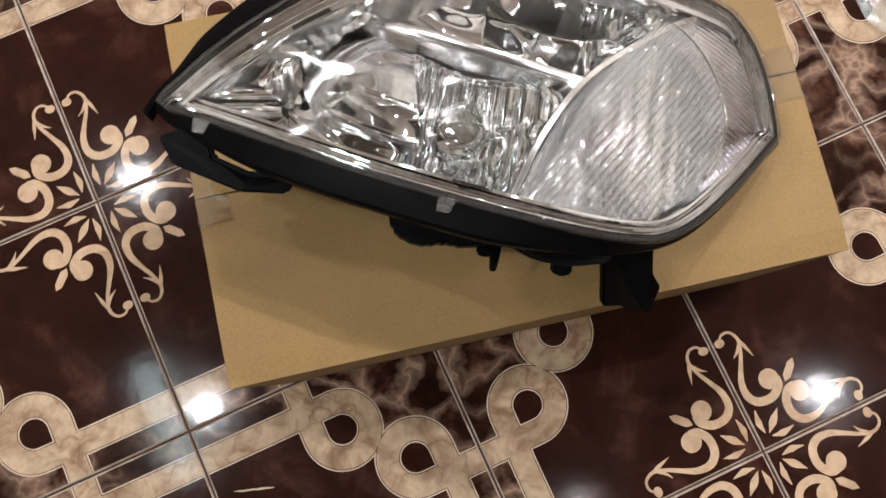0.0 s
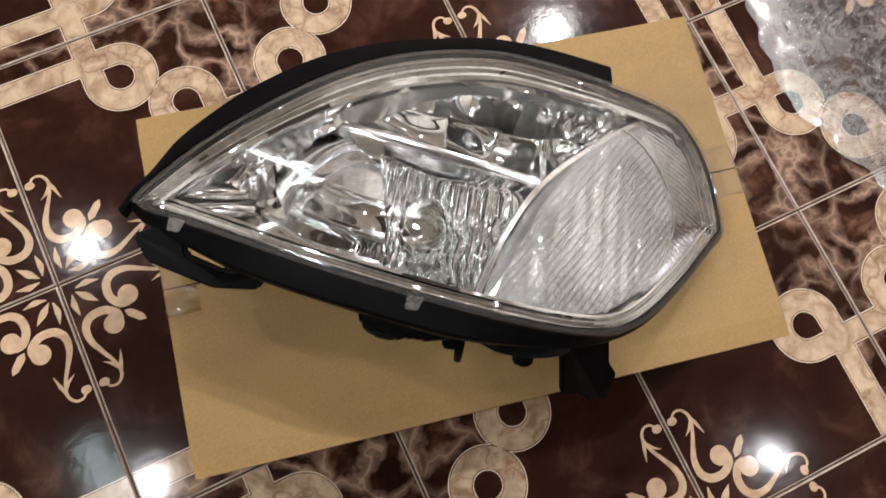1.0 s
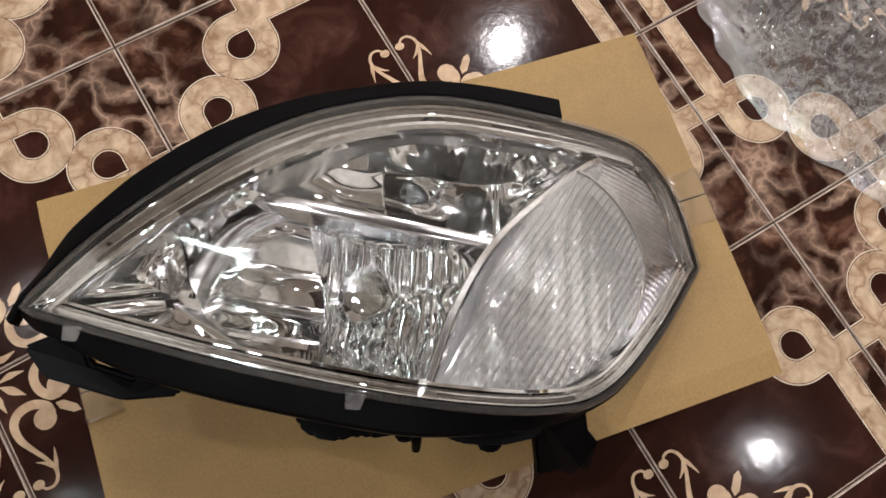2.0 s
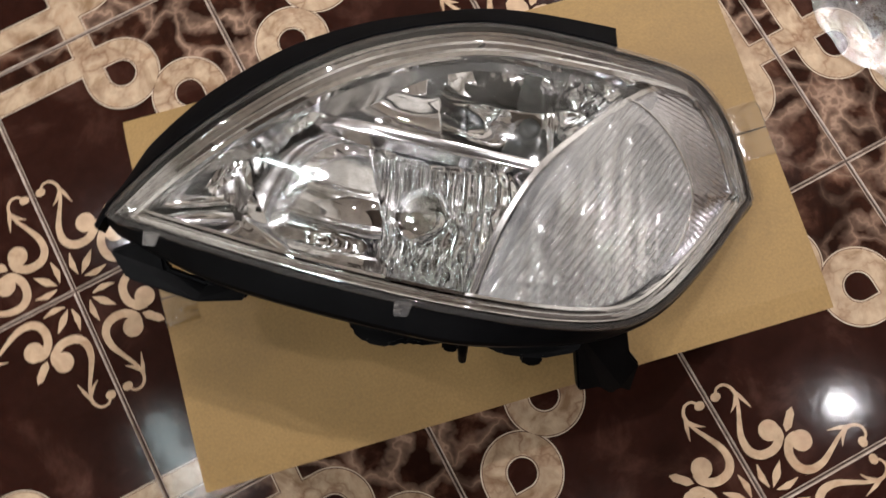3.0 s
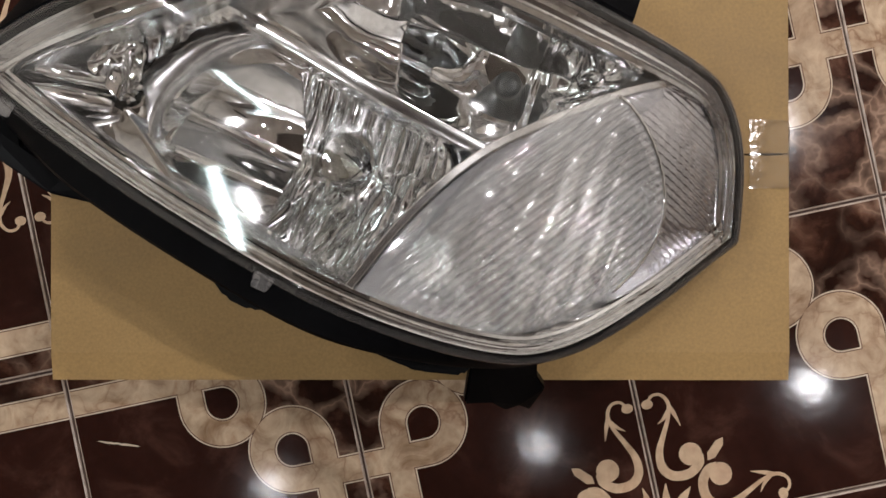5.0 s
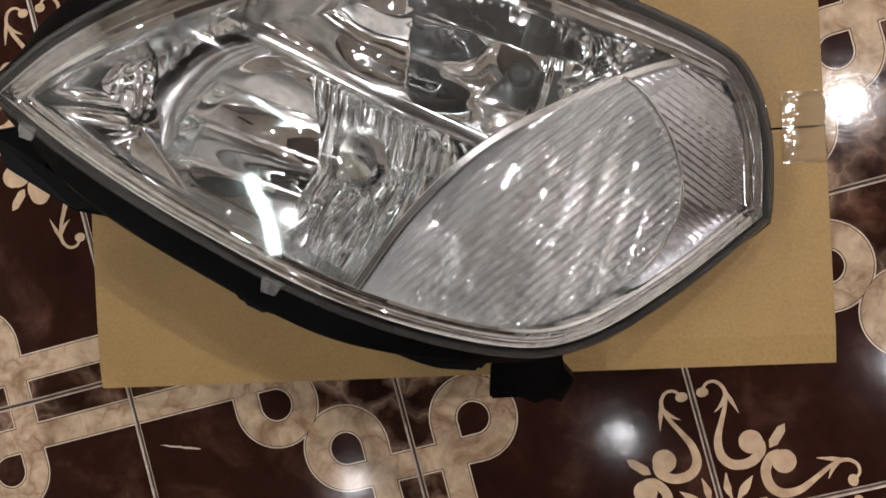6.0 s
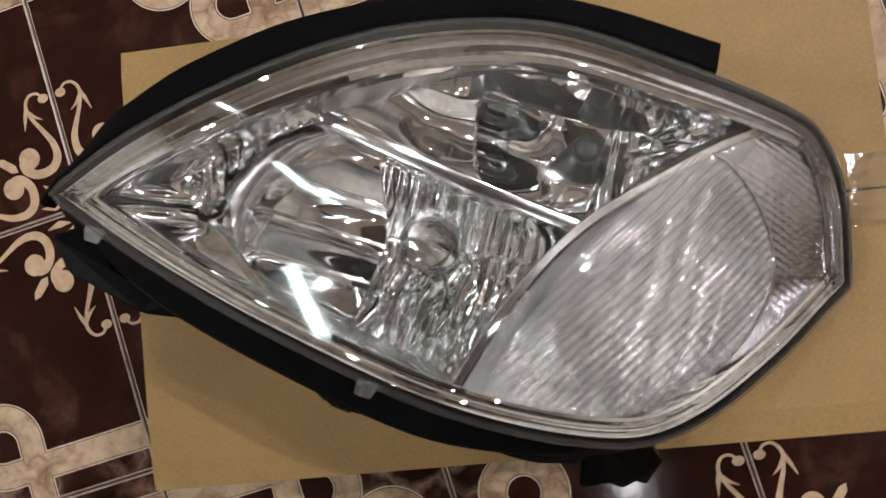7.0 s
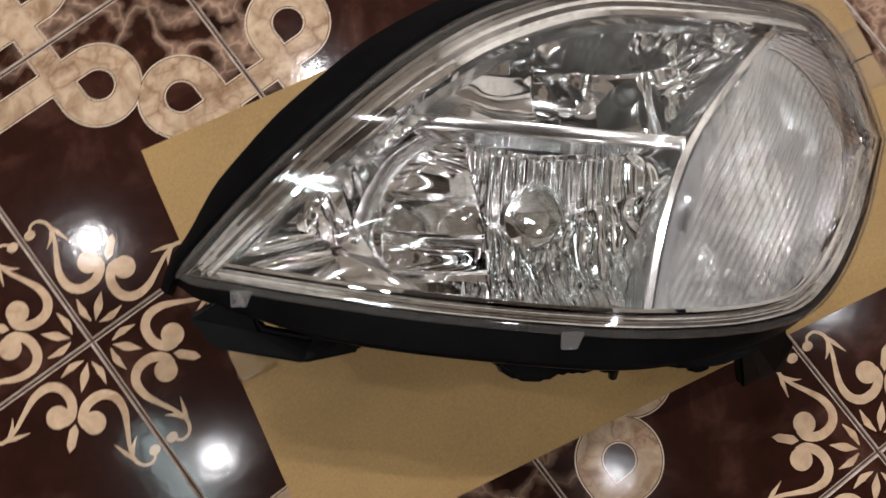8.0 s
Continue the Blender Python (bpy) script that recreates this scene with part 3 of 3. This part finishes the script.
def side_height(x, y, q, r):
    return skin_z(x, y) - 0.018 - 0.35 * max(0.0, 0.632 - x) + 0.0013 * abs(math.sin(math.pi * (r + 0.2 * q) / 0.0044))


SIDE_RING = [(0.556, -0.188), (0.596, -0.186), (0.622, -0.196), (0.631, -0.218), (0.634, -0.245), (0.625, -0.286), (0.560, -0.313), (0.500, -0.325), (0.535, -0.312), (0.572, -0.284), (0.582, -0.250), (0.573, -0.211)]
TIP_RING = [(0.212, -0.107), (0.256, -0.094), (0.300, -0.090), (0.286, -0.130), (0.284, -0.160), (0.300, -0.198), (0.262, -0.162), (0.230, -0.127)]
bowl("tip_reflector", (0.262, -0.125), TIP_RING, 0.036, 0.006, M_CHROME, lambda x, y, f, a: 0.0010 * noise.noise(Vector((x * 40, y * 40, 1.0))), nt=80, nr=14)
ribbed_sheet("side_reflector", SIDE_RING, 0.0012, side_height, M_SMOKE, "finely lined dull side reflector")


def corner_flutes(x, y, f, a):
    q, r = along(x, y)
    return 0.008 * abs(((q + r * 0.4) / 0.012) % 1.0 - 0.5)


CORNER_RING = [(0.256, -0.112), (0.298, -0.095), (0.338, -0.092), (0.360, -0.111), (0.330, -0.112), (0.298, -0.124), (0.274, -0.140)]
bowl("corner_reflector", (0.307, -0.103), CORNER_RING, 0.030, 0.014, M_CHROME, corner_flutes, nt=80, nr=16, label="small fluted chrome corner reflector")

# bars between the chambers
smooth(part("ridge_bar", ribbon(spline([(0.333, -0.087, 0.395), (0.380, -0.130, 0.404), (0.427, -0.173, 0.406), (0.476, -0.213, 0.397)], 6), 0.0046, 0.030), M_BEZEL, light), 20)
DIVIDER = spline([(0.622, -0.187, 0.322), (0.585, -0.188, 0.355), (0.539, -0.196, 0.382), (0.475, -0.212, 0.408), (0.425, -0.239, 0.422), (0.384, -0.272, 0.428)], 6)
smooth(part("divider_bar", ribbon(DIVIDER, 0.0028, 0.045), M_BEZEL, light), 20)
web_rows = [[], [], [], []]
for k, p in enumerate(DIVIDER[4:]):
    d = (DIVIDER[min(k + 5, len(DIVIDER) - 1)] - DIVIDER[k + 3]).normalized()
    side = Vector((-d.y, d.x, 0)).normalized()
    f = k / (len(DIVIDER) - 5)
    for row, (w, dz) in zip(web_rows, ((0.0035, -0.001), (0.0060, -0.0045), (0.012 + 0.012 * f, -0.010), (0.016 + 0.013 * f, -0.020))):
        row.append(p + side * w + Vector((0, 0, dz)))
smooth(part("divider_web", loft(web_rows, closed=False), M_WEB, light, "pale frosted clear web beside the turn signal"))
collar_rows = []
for u, drop in ((0.0, 0.366), (0.06, 0.374), (0.22, 0.3765), (0.45, 0.378), (0.70, 0.379), (0.90, 0.376), (1.0, 0.350)):
    row = []
    for x, y in LOW_RING:
        a = math.atan2(y + 0.192, x - 0.376)
        west = max(0.0, math.cos(a - radians(165)))
        east = max(0.0, math.cos(a + radians(28)))
        grow = 1 + u * (0.050 + 0.20 * west ** 1.5 + 0.07 * east ** 2)
        px, py = 0.376 + (x - 0.376) * grow, -0.192 + (y + 0.192) * grow
        teeth = 0.006 * abs((a * 9) % 1.0 - 0.5) if radians(60) < a < radians(150) and u > 0.3 else 0.0
        row.append(Vector((px, py, drop + teeth)))
    collar_rows.append(row)
smooth(part("reflector_collar", loft(collar_rows), M_SATIN, light, "smooth silver cup around the low beam bowl"))
for off in (-0.0065, 0.0065):
    a, b = Vector((0.206, -0.104, 0.390)), Vector((0.268, -0.131, 0.387))
    side = Vector((0.4, 0.9, 0)) * off
    smooth(part("parking_strip", tube([a + side, a.lerp(b, 0.5) + side, b + side], 0.0058, 12), M_CHROME, light))


# bulbs
def turned(place, profile, seg=20):
    return loft([[Vector((place[0] + r * math.cos(2 * math.pi * k / seg), place[1] + r * math.sin(2 * math.pi * k / seg), place[2] + z)) for k in range(seg)] for r, z in profile], cap=True)


smooth(part("bulb_opening", turned((0.392, -0.188, 0.316), [(0.0180, -0.014), (0.0175, 0.000), (0.0166, 0.0015), (0.0150, 0.000), (0.012, -0.004)]), M_SMOKE, light))
bulb = smooth(part("low_beam_bulb", turned((0.386, -0.190, 0.318), [(0.0120, 0), (0.0125, 0.018), (0.0150, 0.027), (0.0166, 0.035), (0.0164, 0.043), (0.0145, 0.050), (0.010, 0.0555), (0.004, 0.058)], 28), M_BULB, light, "clear glass low beam bulb"))
smooth(part("bulb_shield", turned((0.386, -0.190, 0.324), [(0.0085, 0), (0.0088, 0.022), (0.0072, 0.028), (0.0062, 0.0262), (0.0046, 0.030), (0.0030, 0.0284), (0.001, 0.031)]), M_BULBCAP, bulb, "dark metal cap inside the bulb"))
smooth(part("bulb_base", turned((0.386, -0.190, 0.314), [(0.0175, 0), (0.0175, 0.005), (0.0150, 0.008), (0.010, 0.009)]), M_BRASS, bulb))
smooth(part("high_beam_bulb", turned((0.506, -0.157, 0.276), [(0.0095, 0), (0.0095, 0.020), (0.0088, 0.0230), (0.004, 0.0238)]), M_BULBCAP, light, "grey capped high beam bulb"))
smooth(part("turn_signal_bulb", turned((0.566, -0.256, 0.300), [(0.010, 0), (0.012, 0.010), (0.011, 0.022), (0.005, 0.028)]), M_BULBCAP, light))

# clear outer lens with its turned-down skirt
lens_rows = [ring_at(0.0060, -0.0065), ring_at(0.0058, -0.0025), ring_at(0.0045, 0.0000), ring_at(0.002, 0.0012)]
lens_rows += [ring_in(1 - s, lambda k, s=s: lens_z(k, s) + 0.0015) for s in (0.015, 0.04, 0.08, 0.14, 0.22, 0.32, 0.44, 0.58, 0.74, 0.9)]
bm = loft(lens_rows, cap=True)
lens = smooth(part("lens", bm, M_LENS, light, "clear polycarbonate outer lens"))

# the black seal along the upper edge, with a square cut end
seal_rows = []
K0, K1 = -2, int(NT * 0.625)
for k in range(K0, K1 + 1):
    f = (k - K0) / (K1 - K0)
    n = OUT[k % NR] if k > 2 else OUT[3].lerp(Vector((-0.55, 0.83, 0)), 0.2)
    p = RIM[k % NR] if k >= 0 else RIM[0] + Vector((-0.008, -0.004, -0.003)) * (-k)
    w = float(np.interp(f, (0, 0.08, 0.16, 0.30, 0.45, 0.70, 0.85, 1.0), (0.018, 0.020, 0.027, 0.031, 0.031, 0.026, 0.028, 0.031)))
    seal_rows.append([p + n * a + Vector((0, 0, z)) for a, z in ((0.0075, -0.020), (0.0075, -0.007), (0.010, -0.0055), (0.013, -0.0080), (w - 0.002, -0.0175), (w, -0.020), (w, -0.026), (w - 0.003, -0.030))])
bm = loft(seal_rows)
bm.verts.ensure_lookup_table()
bm.faces.new(bm.verts[:8])
bm.faces.new(bm.verts[-8:][::-1])
bmesh.ops.recalc_face_normals(bm, faces=bm.faces)
smooth(part("upper_seal", bm, M_RUBBER, light, "black rubber seal along the upper edge"), 28)

# brackets and clips on the lower side
def plate(corners, thick, bevel=0.0012):
    bm = bmesh.new()
    pts = [Vector(c) for c in corners]
    nrm = (pts[1] - pts[0]).cross(pts[2] - pts[0]).normalized() * (thick / 2)
    a = [bm.verts.new(p + nrm) for p in pts]
    b = [bm.verts.new(p - nrm) for p in pts]
    bm.faces.new(a)
    bm.faces.new(b[::-1])
    for i in range(len(pts)):
        j = (i + 1) % len(pts)
        bm.faces.new((a[i], b[i], b[j], a[j]))
    bmesh.ops.recalc_face_normals(bm, faces=bm.faces)
    bmesh.ops.bevel(bm, geom=bm.edges[:], offset=bevel, segments=2, affect="EDGES")
    return bm


bracket = part("mounting_bracket", plate([(0.446, -0.318, 0.352), (0.486, -0.330, 0.342), (0.482, -0.356, 0.310), (0.487, -0.368, 0.297), (0.474, -0.385, 0.274), (0.466, -0.378, 0.286), (0.456, -0.378, 0.292), (0.448, -0.368, 0.308), (0.430, -0.362, 0.324)], 0.009, 0.0016), M_BLACK, light)
part("bracket_eye", plate([(0.466, -0.374, 0.306), (0.476, -0.370, 0.308), (0.480, -0.379, 0.293), (0.470, -0.383, 0.291)], 0.006, 0.0008), M_SMOKE, bracket, "dull metal eye plate")
part("bracket_flange", plate([(0.452, -0.330, 0.352), (0.458, -0.332, 0.352), (0.450, -0.366, 0.322), (0.444, -0.364, 0.322)], 0.014, 0.0012), M_BLACK, bracket)
hook = part("mounting_bracket", plate([(0.176, -0.116, 0.384), (0.200, -0.120, 0.387), (0.210, -0.134, 0.384), (0.206, -0.146, 0.380), (0.226, -0.168, 0.377), (0.243, -0.170, 0.379), (0.258, -0.184, 0.377), (0.244, -0.192, 0.374), (0.214, -0.178, 0.379), (0.178, -0.140, 0.382)], 0.010, 0.002), M_BLACK, light)
part("bracket_flange", plate([(0.181, -0.131, 0.376), (0.190, -0.131, 0.378), (0.229, -0.176, 0.362), (0.224, -0.180, 0.358)], 0.014, 0.0012), M_BLACK, hook)
part("adjuster_block", plate([(0.310, -0.222, 0.386), (0.302, -0.250, 0.384), (0.307, -0.262, 0.383), (0.320, -0.2725, 0.383), (0.332, -0.274, 0.383), (0.338, -0.281, 0.383), (0.355, -0.2875, 0.382), (0.370, -0.291, 0.382), (0.384, -0.276, 0.386)], 0.020, 0.003), M_BLACK, light)
part("lower_rib", plate([(0.380, -0.284, 0.386), (0.374, -0.296, 0.384), (0.387, -0.313, 0.382), (0.398, -0.321, 0.382), (0.411, -0.329, 0.381), (0.434, -0.3365, 0.379), (0.452, -0.326, 0.380)], 0.012, 0.002), M_BLACK, light)
for px, py, pz, s in ((0.334, -0.266, 0.378, 0.007), (0.360, -0.288, 0.372, 0.006), (0.408, -0.322, 0.362, 0.008)):
    part("fixing_lug", plate([Vector((px, py, pz)) + E1 * a * s + E2 * b * s + Vector((0, 0, b * 0.004)) for a, b in ((-1, 0.8), (0.9, 1), (1.1, -0.7), (0.2, -1.1), (-0.9, -0.8))], 0.008, 0.0014), M_BLACK, light)
rod = [Vector((0.372, -0.285, 0.366)), Vector((0.366, -0.296, 0.352)), Vector((0.362, -0.303, 0.342))]
smooth(part("adjuster_screw", tube(rod, [0.0045, 0.004, 0.003], 10), M_BLACK, light))
for cx, cy in ((0.344, -0.252), (0.214, -0.125)):
    k = min(range(NT, NR), key=lambda i: (RIM[i].x - cx) ** 2 + (RIM[i].y - cy) ** 2)
    p, o, u = RIM[k], OUT[k], E1 * 0.0062
    part("lens_clip", plate([p + o * 0.0035 - u + Vector((0, 0, -0.003)), p + o * 0.0035 + u + Vector((0, 0, -0.003)), p + o * 0.0125 + u * 0.6 + Vector((0, 0, -0.0085)), p + o * 0.0125 - u * 0.85 + Vector((0, 0, -0.0085))], 0.0022, 0.0006), M_FILM, light, "clear plastic lens clip")

# fine teeth along the edge of the lens
edge_rows = [[], []]
for k in range(NR):
    for s in range(6):
        f = s / 6
        p, o = RIM[k].lerp(RIM[(k + 1) % NR], f), OUT[k].lerp(OUT[(k + 1) % NR], f)
        lift = 0.0016 if s % 2 else 0.0004
        edge_rows[0].append(p + o * 0.0012 + Vector((0, 0, 0.0014 + lift)))
        edge_rows[1].append(p + o * 0.0052 + Vector((0, 0, -0.0004 + lift)))
part("lens_edge", loft(edge_rows), M_CLIP, light, "fine toothed clear lens edge")

# ---- crumpled clear film on the floor ----
rows = []
for j in range(380):
    row = []
    for i in range(290):
        f, g = i / 289, j / 379
        x = 0.995 + 0.90 * f + (0.06 * noise.noise(Vector((g * 6, 1.3, 0))) + 0.022 * noise.noise(Vector((g * 27, 5.1, 0)))) * (1 - f)
        y = -0.42 + 1.30 * g + 0.05 * noise.noise(Vector((f * 6, 4.7, 0)))
        amp = 0.008 + 0.020 * min(1, max(0, (x - 0.98 - 0.10 * noise.noise(Vector((g * 4, 0, 9)))) / 0.12))
        ridge = 1 - abs(noise.noise(Vector((x * 11, y * 11, 0.5)))) * 2
        fine = 1 - abs(noise.noise(Vector((x * 42, y * 36, 4.5)))) * 2.4
        crease = 1 - abs(noise.noise(Vector((x * 75, y * 62, 8.5)))) * 2.2
        z = 0.004 + amp * max(0, 0.50 * ridge + 0.34 * fine + 0.24 * crease) * min(1, g * 12, (1 - g) * 12, f * 12)
        row.append((x, y, z))
    rows.append(row)
film = part("plastic_film", loft(rows, closed=False), M_FILM)
tagged(film, "crumpled clear plastic packing film lying on the tiles", "plastic film")

# ---- marks on the floor ----
scuff = bmesh.new()
prev = None
for k in range(13):
    f = k / 12
    c = Vector((0.021 + 0.045 * f, -0.384 - 0.015 * f + 0.0012 * noise.noise(Vector((f * 9, 0, 5))), 0.0006))
    w = (0.0009 + 0.0011 * abs(noise.noise(Vector((f * 7, 3, 1))))) * min(1, f * 6, (1 - f) * 6 + 0.3)
    pair = [scuff.verts.new(c + Vector((0, w, 0))), scuff.verts.new(c - Vector((0, w, 0)))]
    if prev:
        scuff.faces.new((prev[0], prev[1], pair[1], pair[0]))
    prev = pair
tagged(part("scuff_mark", scuff, M_LINE, room_floor), "thin white scuff on the dark tile")

# ---- floor tiles ----
RO, RI, LC, LD = 0.152, 0.065, 0.545, 0.760
TS = T


def tile_mesh():
    """One glazed tile, its corner ornament at the origin; the print lies on the glaze in thin layers."""
    verts, faces, mats = [], [], []

    def face(pts, z, mat):
        i = len(verts)
        verts.extend((x * TS, y * TS, z) for x, y in pts)
        faces.append(tuple(range(i, i + len(pts))))
        mats.append(mat)

    def strip(left, right, z, mat):
        for k in range(len(left) - 1):
            pts = [left[k], right[k], right[k + 1], left[k + 1]]
            area = sum(pts[i][0] * pts[(i + 1) % 4][1] - pts[(i + 1) % 4][0] * pts[i][1] for i in range(4))
            face(pts if area > 0 else pts[::-1], z, mat)

    def swap(pts):
        return [(b, a) for a, b in pts]

    e0, e1 = 0.0045, 0.0105
    ring = lambda e, z: [((e) * TS, (e) * TS, z), ((1 - e) * TS, (e) * TS, z), ((1 - e) * TS, (1 - e) * TS, z), ((e) * TS, (1 - e) * TS, z)]
    verts += ring(e0, -0.006) + ring(e0, -0.0012) + ring(e1, 0.0)
    faces.append((8, 9, 10, 11))
    mats.append(0)
    for a in (0, 4):
        for i in range(4):
            j = (i + 1) % 4
            faces.append((a + i, a + j, a + 4 + j, a + 4 + i))
            mats.append(5)
    um = 0.000001
    # marbled ground beyond the bands
    face([(0.868, e1), (1 - e1, e1), (1 - e1, 1 - e1), (0.868, 1 - e1)], 40 * um, 1)
    face([(e1, 0.868), (0.868, 0.868), (0.868, 1 - e1), (e1, 1 - e1)], 40 * um, 1)
    face([(0.868, 0.437), (0.868, 0.868), (0.437, 0.868)], 40 * um, 1)
    # plain brown inside the loops
    hole = []
    for k in range(48):
        ca, sa = math.cos(2 * math.pi * k / 48), math.sin(2 * math.pi * k / 48)
        r = min(RI / max(-ca, sa, 1e-6), RI * 1.4143) if ca < 0 < sa else RI
        hole.append((LC + r * ca, LD + r * sa))
    face(hole, 60 * um, 0)
    face(swap(hole)[::-1], 66 * um, 0)
    # looped bands: pale line, dark line, cream
    for grow, z, mat in ((0.0085, 80, 4), (0.0035, 120, 6), (0.0, 160, 2)):
        for flip in (False, True):
            f = swap if flip else (lambda p: p)
            zz = (z + (20 if flip else 0)) * um
            outer, inner = [], []
            for k in range(49):
                a = 2 * math.pi * k / 48
                ca, sa = math.cos(a), math.sin(a)
                r = RI
                if ca < 0 < sa:
                    r = min(RI / max(-ca, sa, 1e-6), RI * 1.4143)
                r -= grow
                outer.append((LC + (RO + grow) * ca, LD + (RO + grow) * sa))
                inner.append((LC + r * ca, LD + r * sa))
            strip(f(outer), f(inner), zz, mat)
            g = grow
            for x0, y0, x1, y1, dz in ((e1, LD + RI - g, LC, LD + RO + g, 7), (LC - RO - g, LD, LC - RI + g, 1 - e1, 14)):
                pts = f([(x0, y0), (x1, y0), (x1, y1), (x0, y1)])
                face(pts[::-1] if flip else pts, zz + dz * um, mat)
    # corner scroll, twice mirrored over the diagonal
    lift = [60]

    def brush(path, widths, mat=3):
        pts = [Vector((x, y, 0)) for x, y in path]
        n = len(pts) - 1
        fine = spline(pts, 6)
        left, right = [], []
        for k, p in enumerate(fine):
            d = (fine[min(k + 1, len(fine) - 1)] - fine[max(k - 1, 0)]).normalized()
            s = k / 6
            i = min(int(s), n - 1)
            w = (widths[i] + (widths[i + 1] - widths[i]) * (s - i)) / 2
            left.append((p.x - d.y * w, p.y + d.x * w))
            right.append((p.x + d.y * w, p.y - d.x * w))
        for f in (lambda p: p, swap):
            strip(f(left), f(right), lift[0] * um, mat)
            lift[0] += 6

    def disc(x, y, rx, ry=None, mat=3):
        pts = [(x + rx * math.cos(2 * math.pi * k / 20), y + (ry or rx) * math.sin(2 * math.pi * k / 20)) for k in range(20)]
        face(pts, lift[0] * um, mat)
        lift[0] += 6
        face(swap(pts)[::-1], lift[0] * um, mat)
        lift[0] += 6

    brush([(0.036, 0.447), (0.058, 0.470), (0.090, 0.467), (0.110, 0.432), (0.098, 0.380), (0.070, 0.325), (0.044, 0.268), (0.043, 0.212), (0.075, 0.176), (0.130, 0.172), (0.172, 0.200), (0.180, 0.235)],
          [0.010, 0.010, 0.011, 0.014, 0.014, 0.018, 0.026, 0.032, 0.034, 0.034, 0.034, 0.030])
    disc(0.036, 0.443, 0.021, 0.017)
    disc(0.150, 0.240, 0.041)
    brush([(0.108, 0.440), (0.122, 0.395), (0.137, 0.345)], [0.006, 0.016, 0.002])
    brush([(0.102, 0.410), (0.085, 0.385), (0.058, 0.366)], [0.008, 0.012, 0.002])
    brush([(0.040, 0.060), (0.034, 0.105), (0.042, 0.155)], [0.004, 0.027, 0.003])
    # petals on the diagonal
    for a0, a1, w in ((0.052, 0.128, 0.026), (0.205, 0.275, 0.028)):
        m = (a0 + a1) / 2
        pts = [(a0, a0), (m * 0.92 + w / 2.4, m * 0.92 - w / 2.4), (m * 1.08 + w / 2.6, m * 1.08 - w / 2.6), (a1, a1), (m * 1.08 - w / 2.6, m * 1.08 + w / 2.6), (m * 0.92 - w / 2.4, m * 0.92 + w / 2.4)]
        face(pts, lift[0] * um, 3)
        lift[0] += 6
    me = bpy.data.meshes.new("tile")
    me.from_pydata(verts, [], faces)
    for m in (M_BROWN, M_MARBLE, M_CREAM, M_PINK, M_LINE, M_EDGE, M_DLINE):
        me.materials.append(m)
    me.polygons.foreach_set("material_index", mats)
    me.update()
    return me


TILE = tile_mesh()
for i in range(-6, 10):
    for j in range(-8, 8):
        ob = new("tile", TILE)
        ob.parent = room_floor
        turn = {(0, 0): 0, (1, 0): 90, (1, 1): 180, (0, 1): 270}[(i % 2, j % 2)]
        rng = random.Random(i * 71 + j * 13)
        ob.matrix_basis = pose((i + i % 2) * T, (j + j % 2) * T, rng.uniform(-0.0002, 0.0002), rng.uniform(-0.12, 0.12), rng.uniform(-0.12, 0.12), turn)
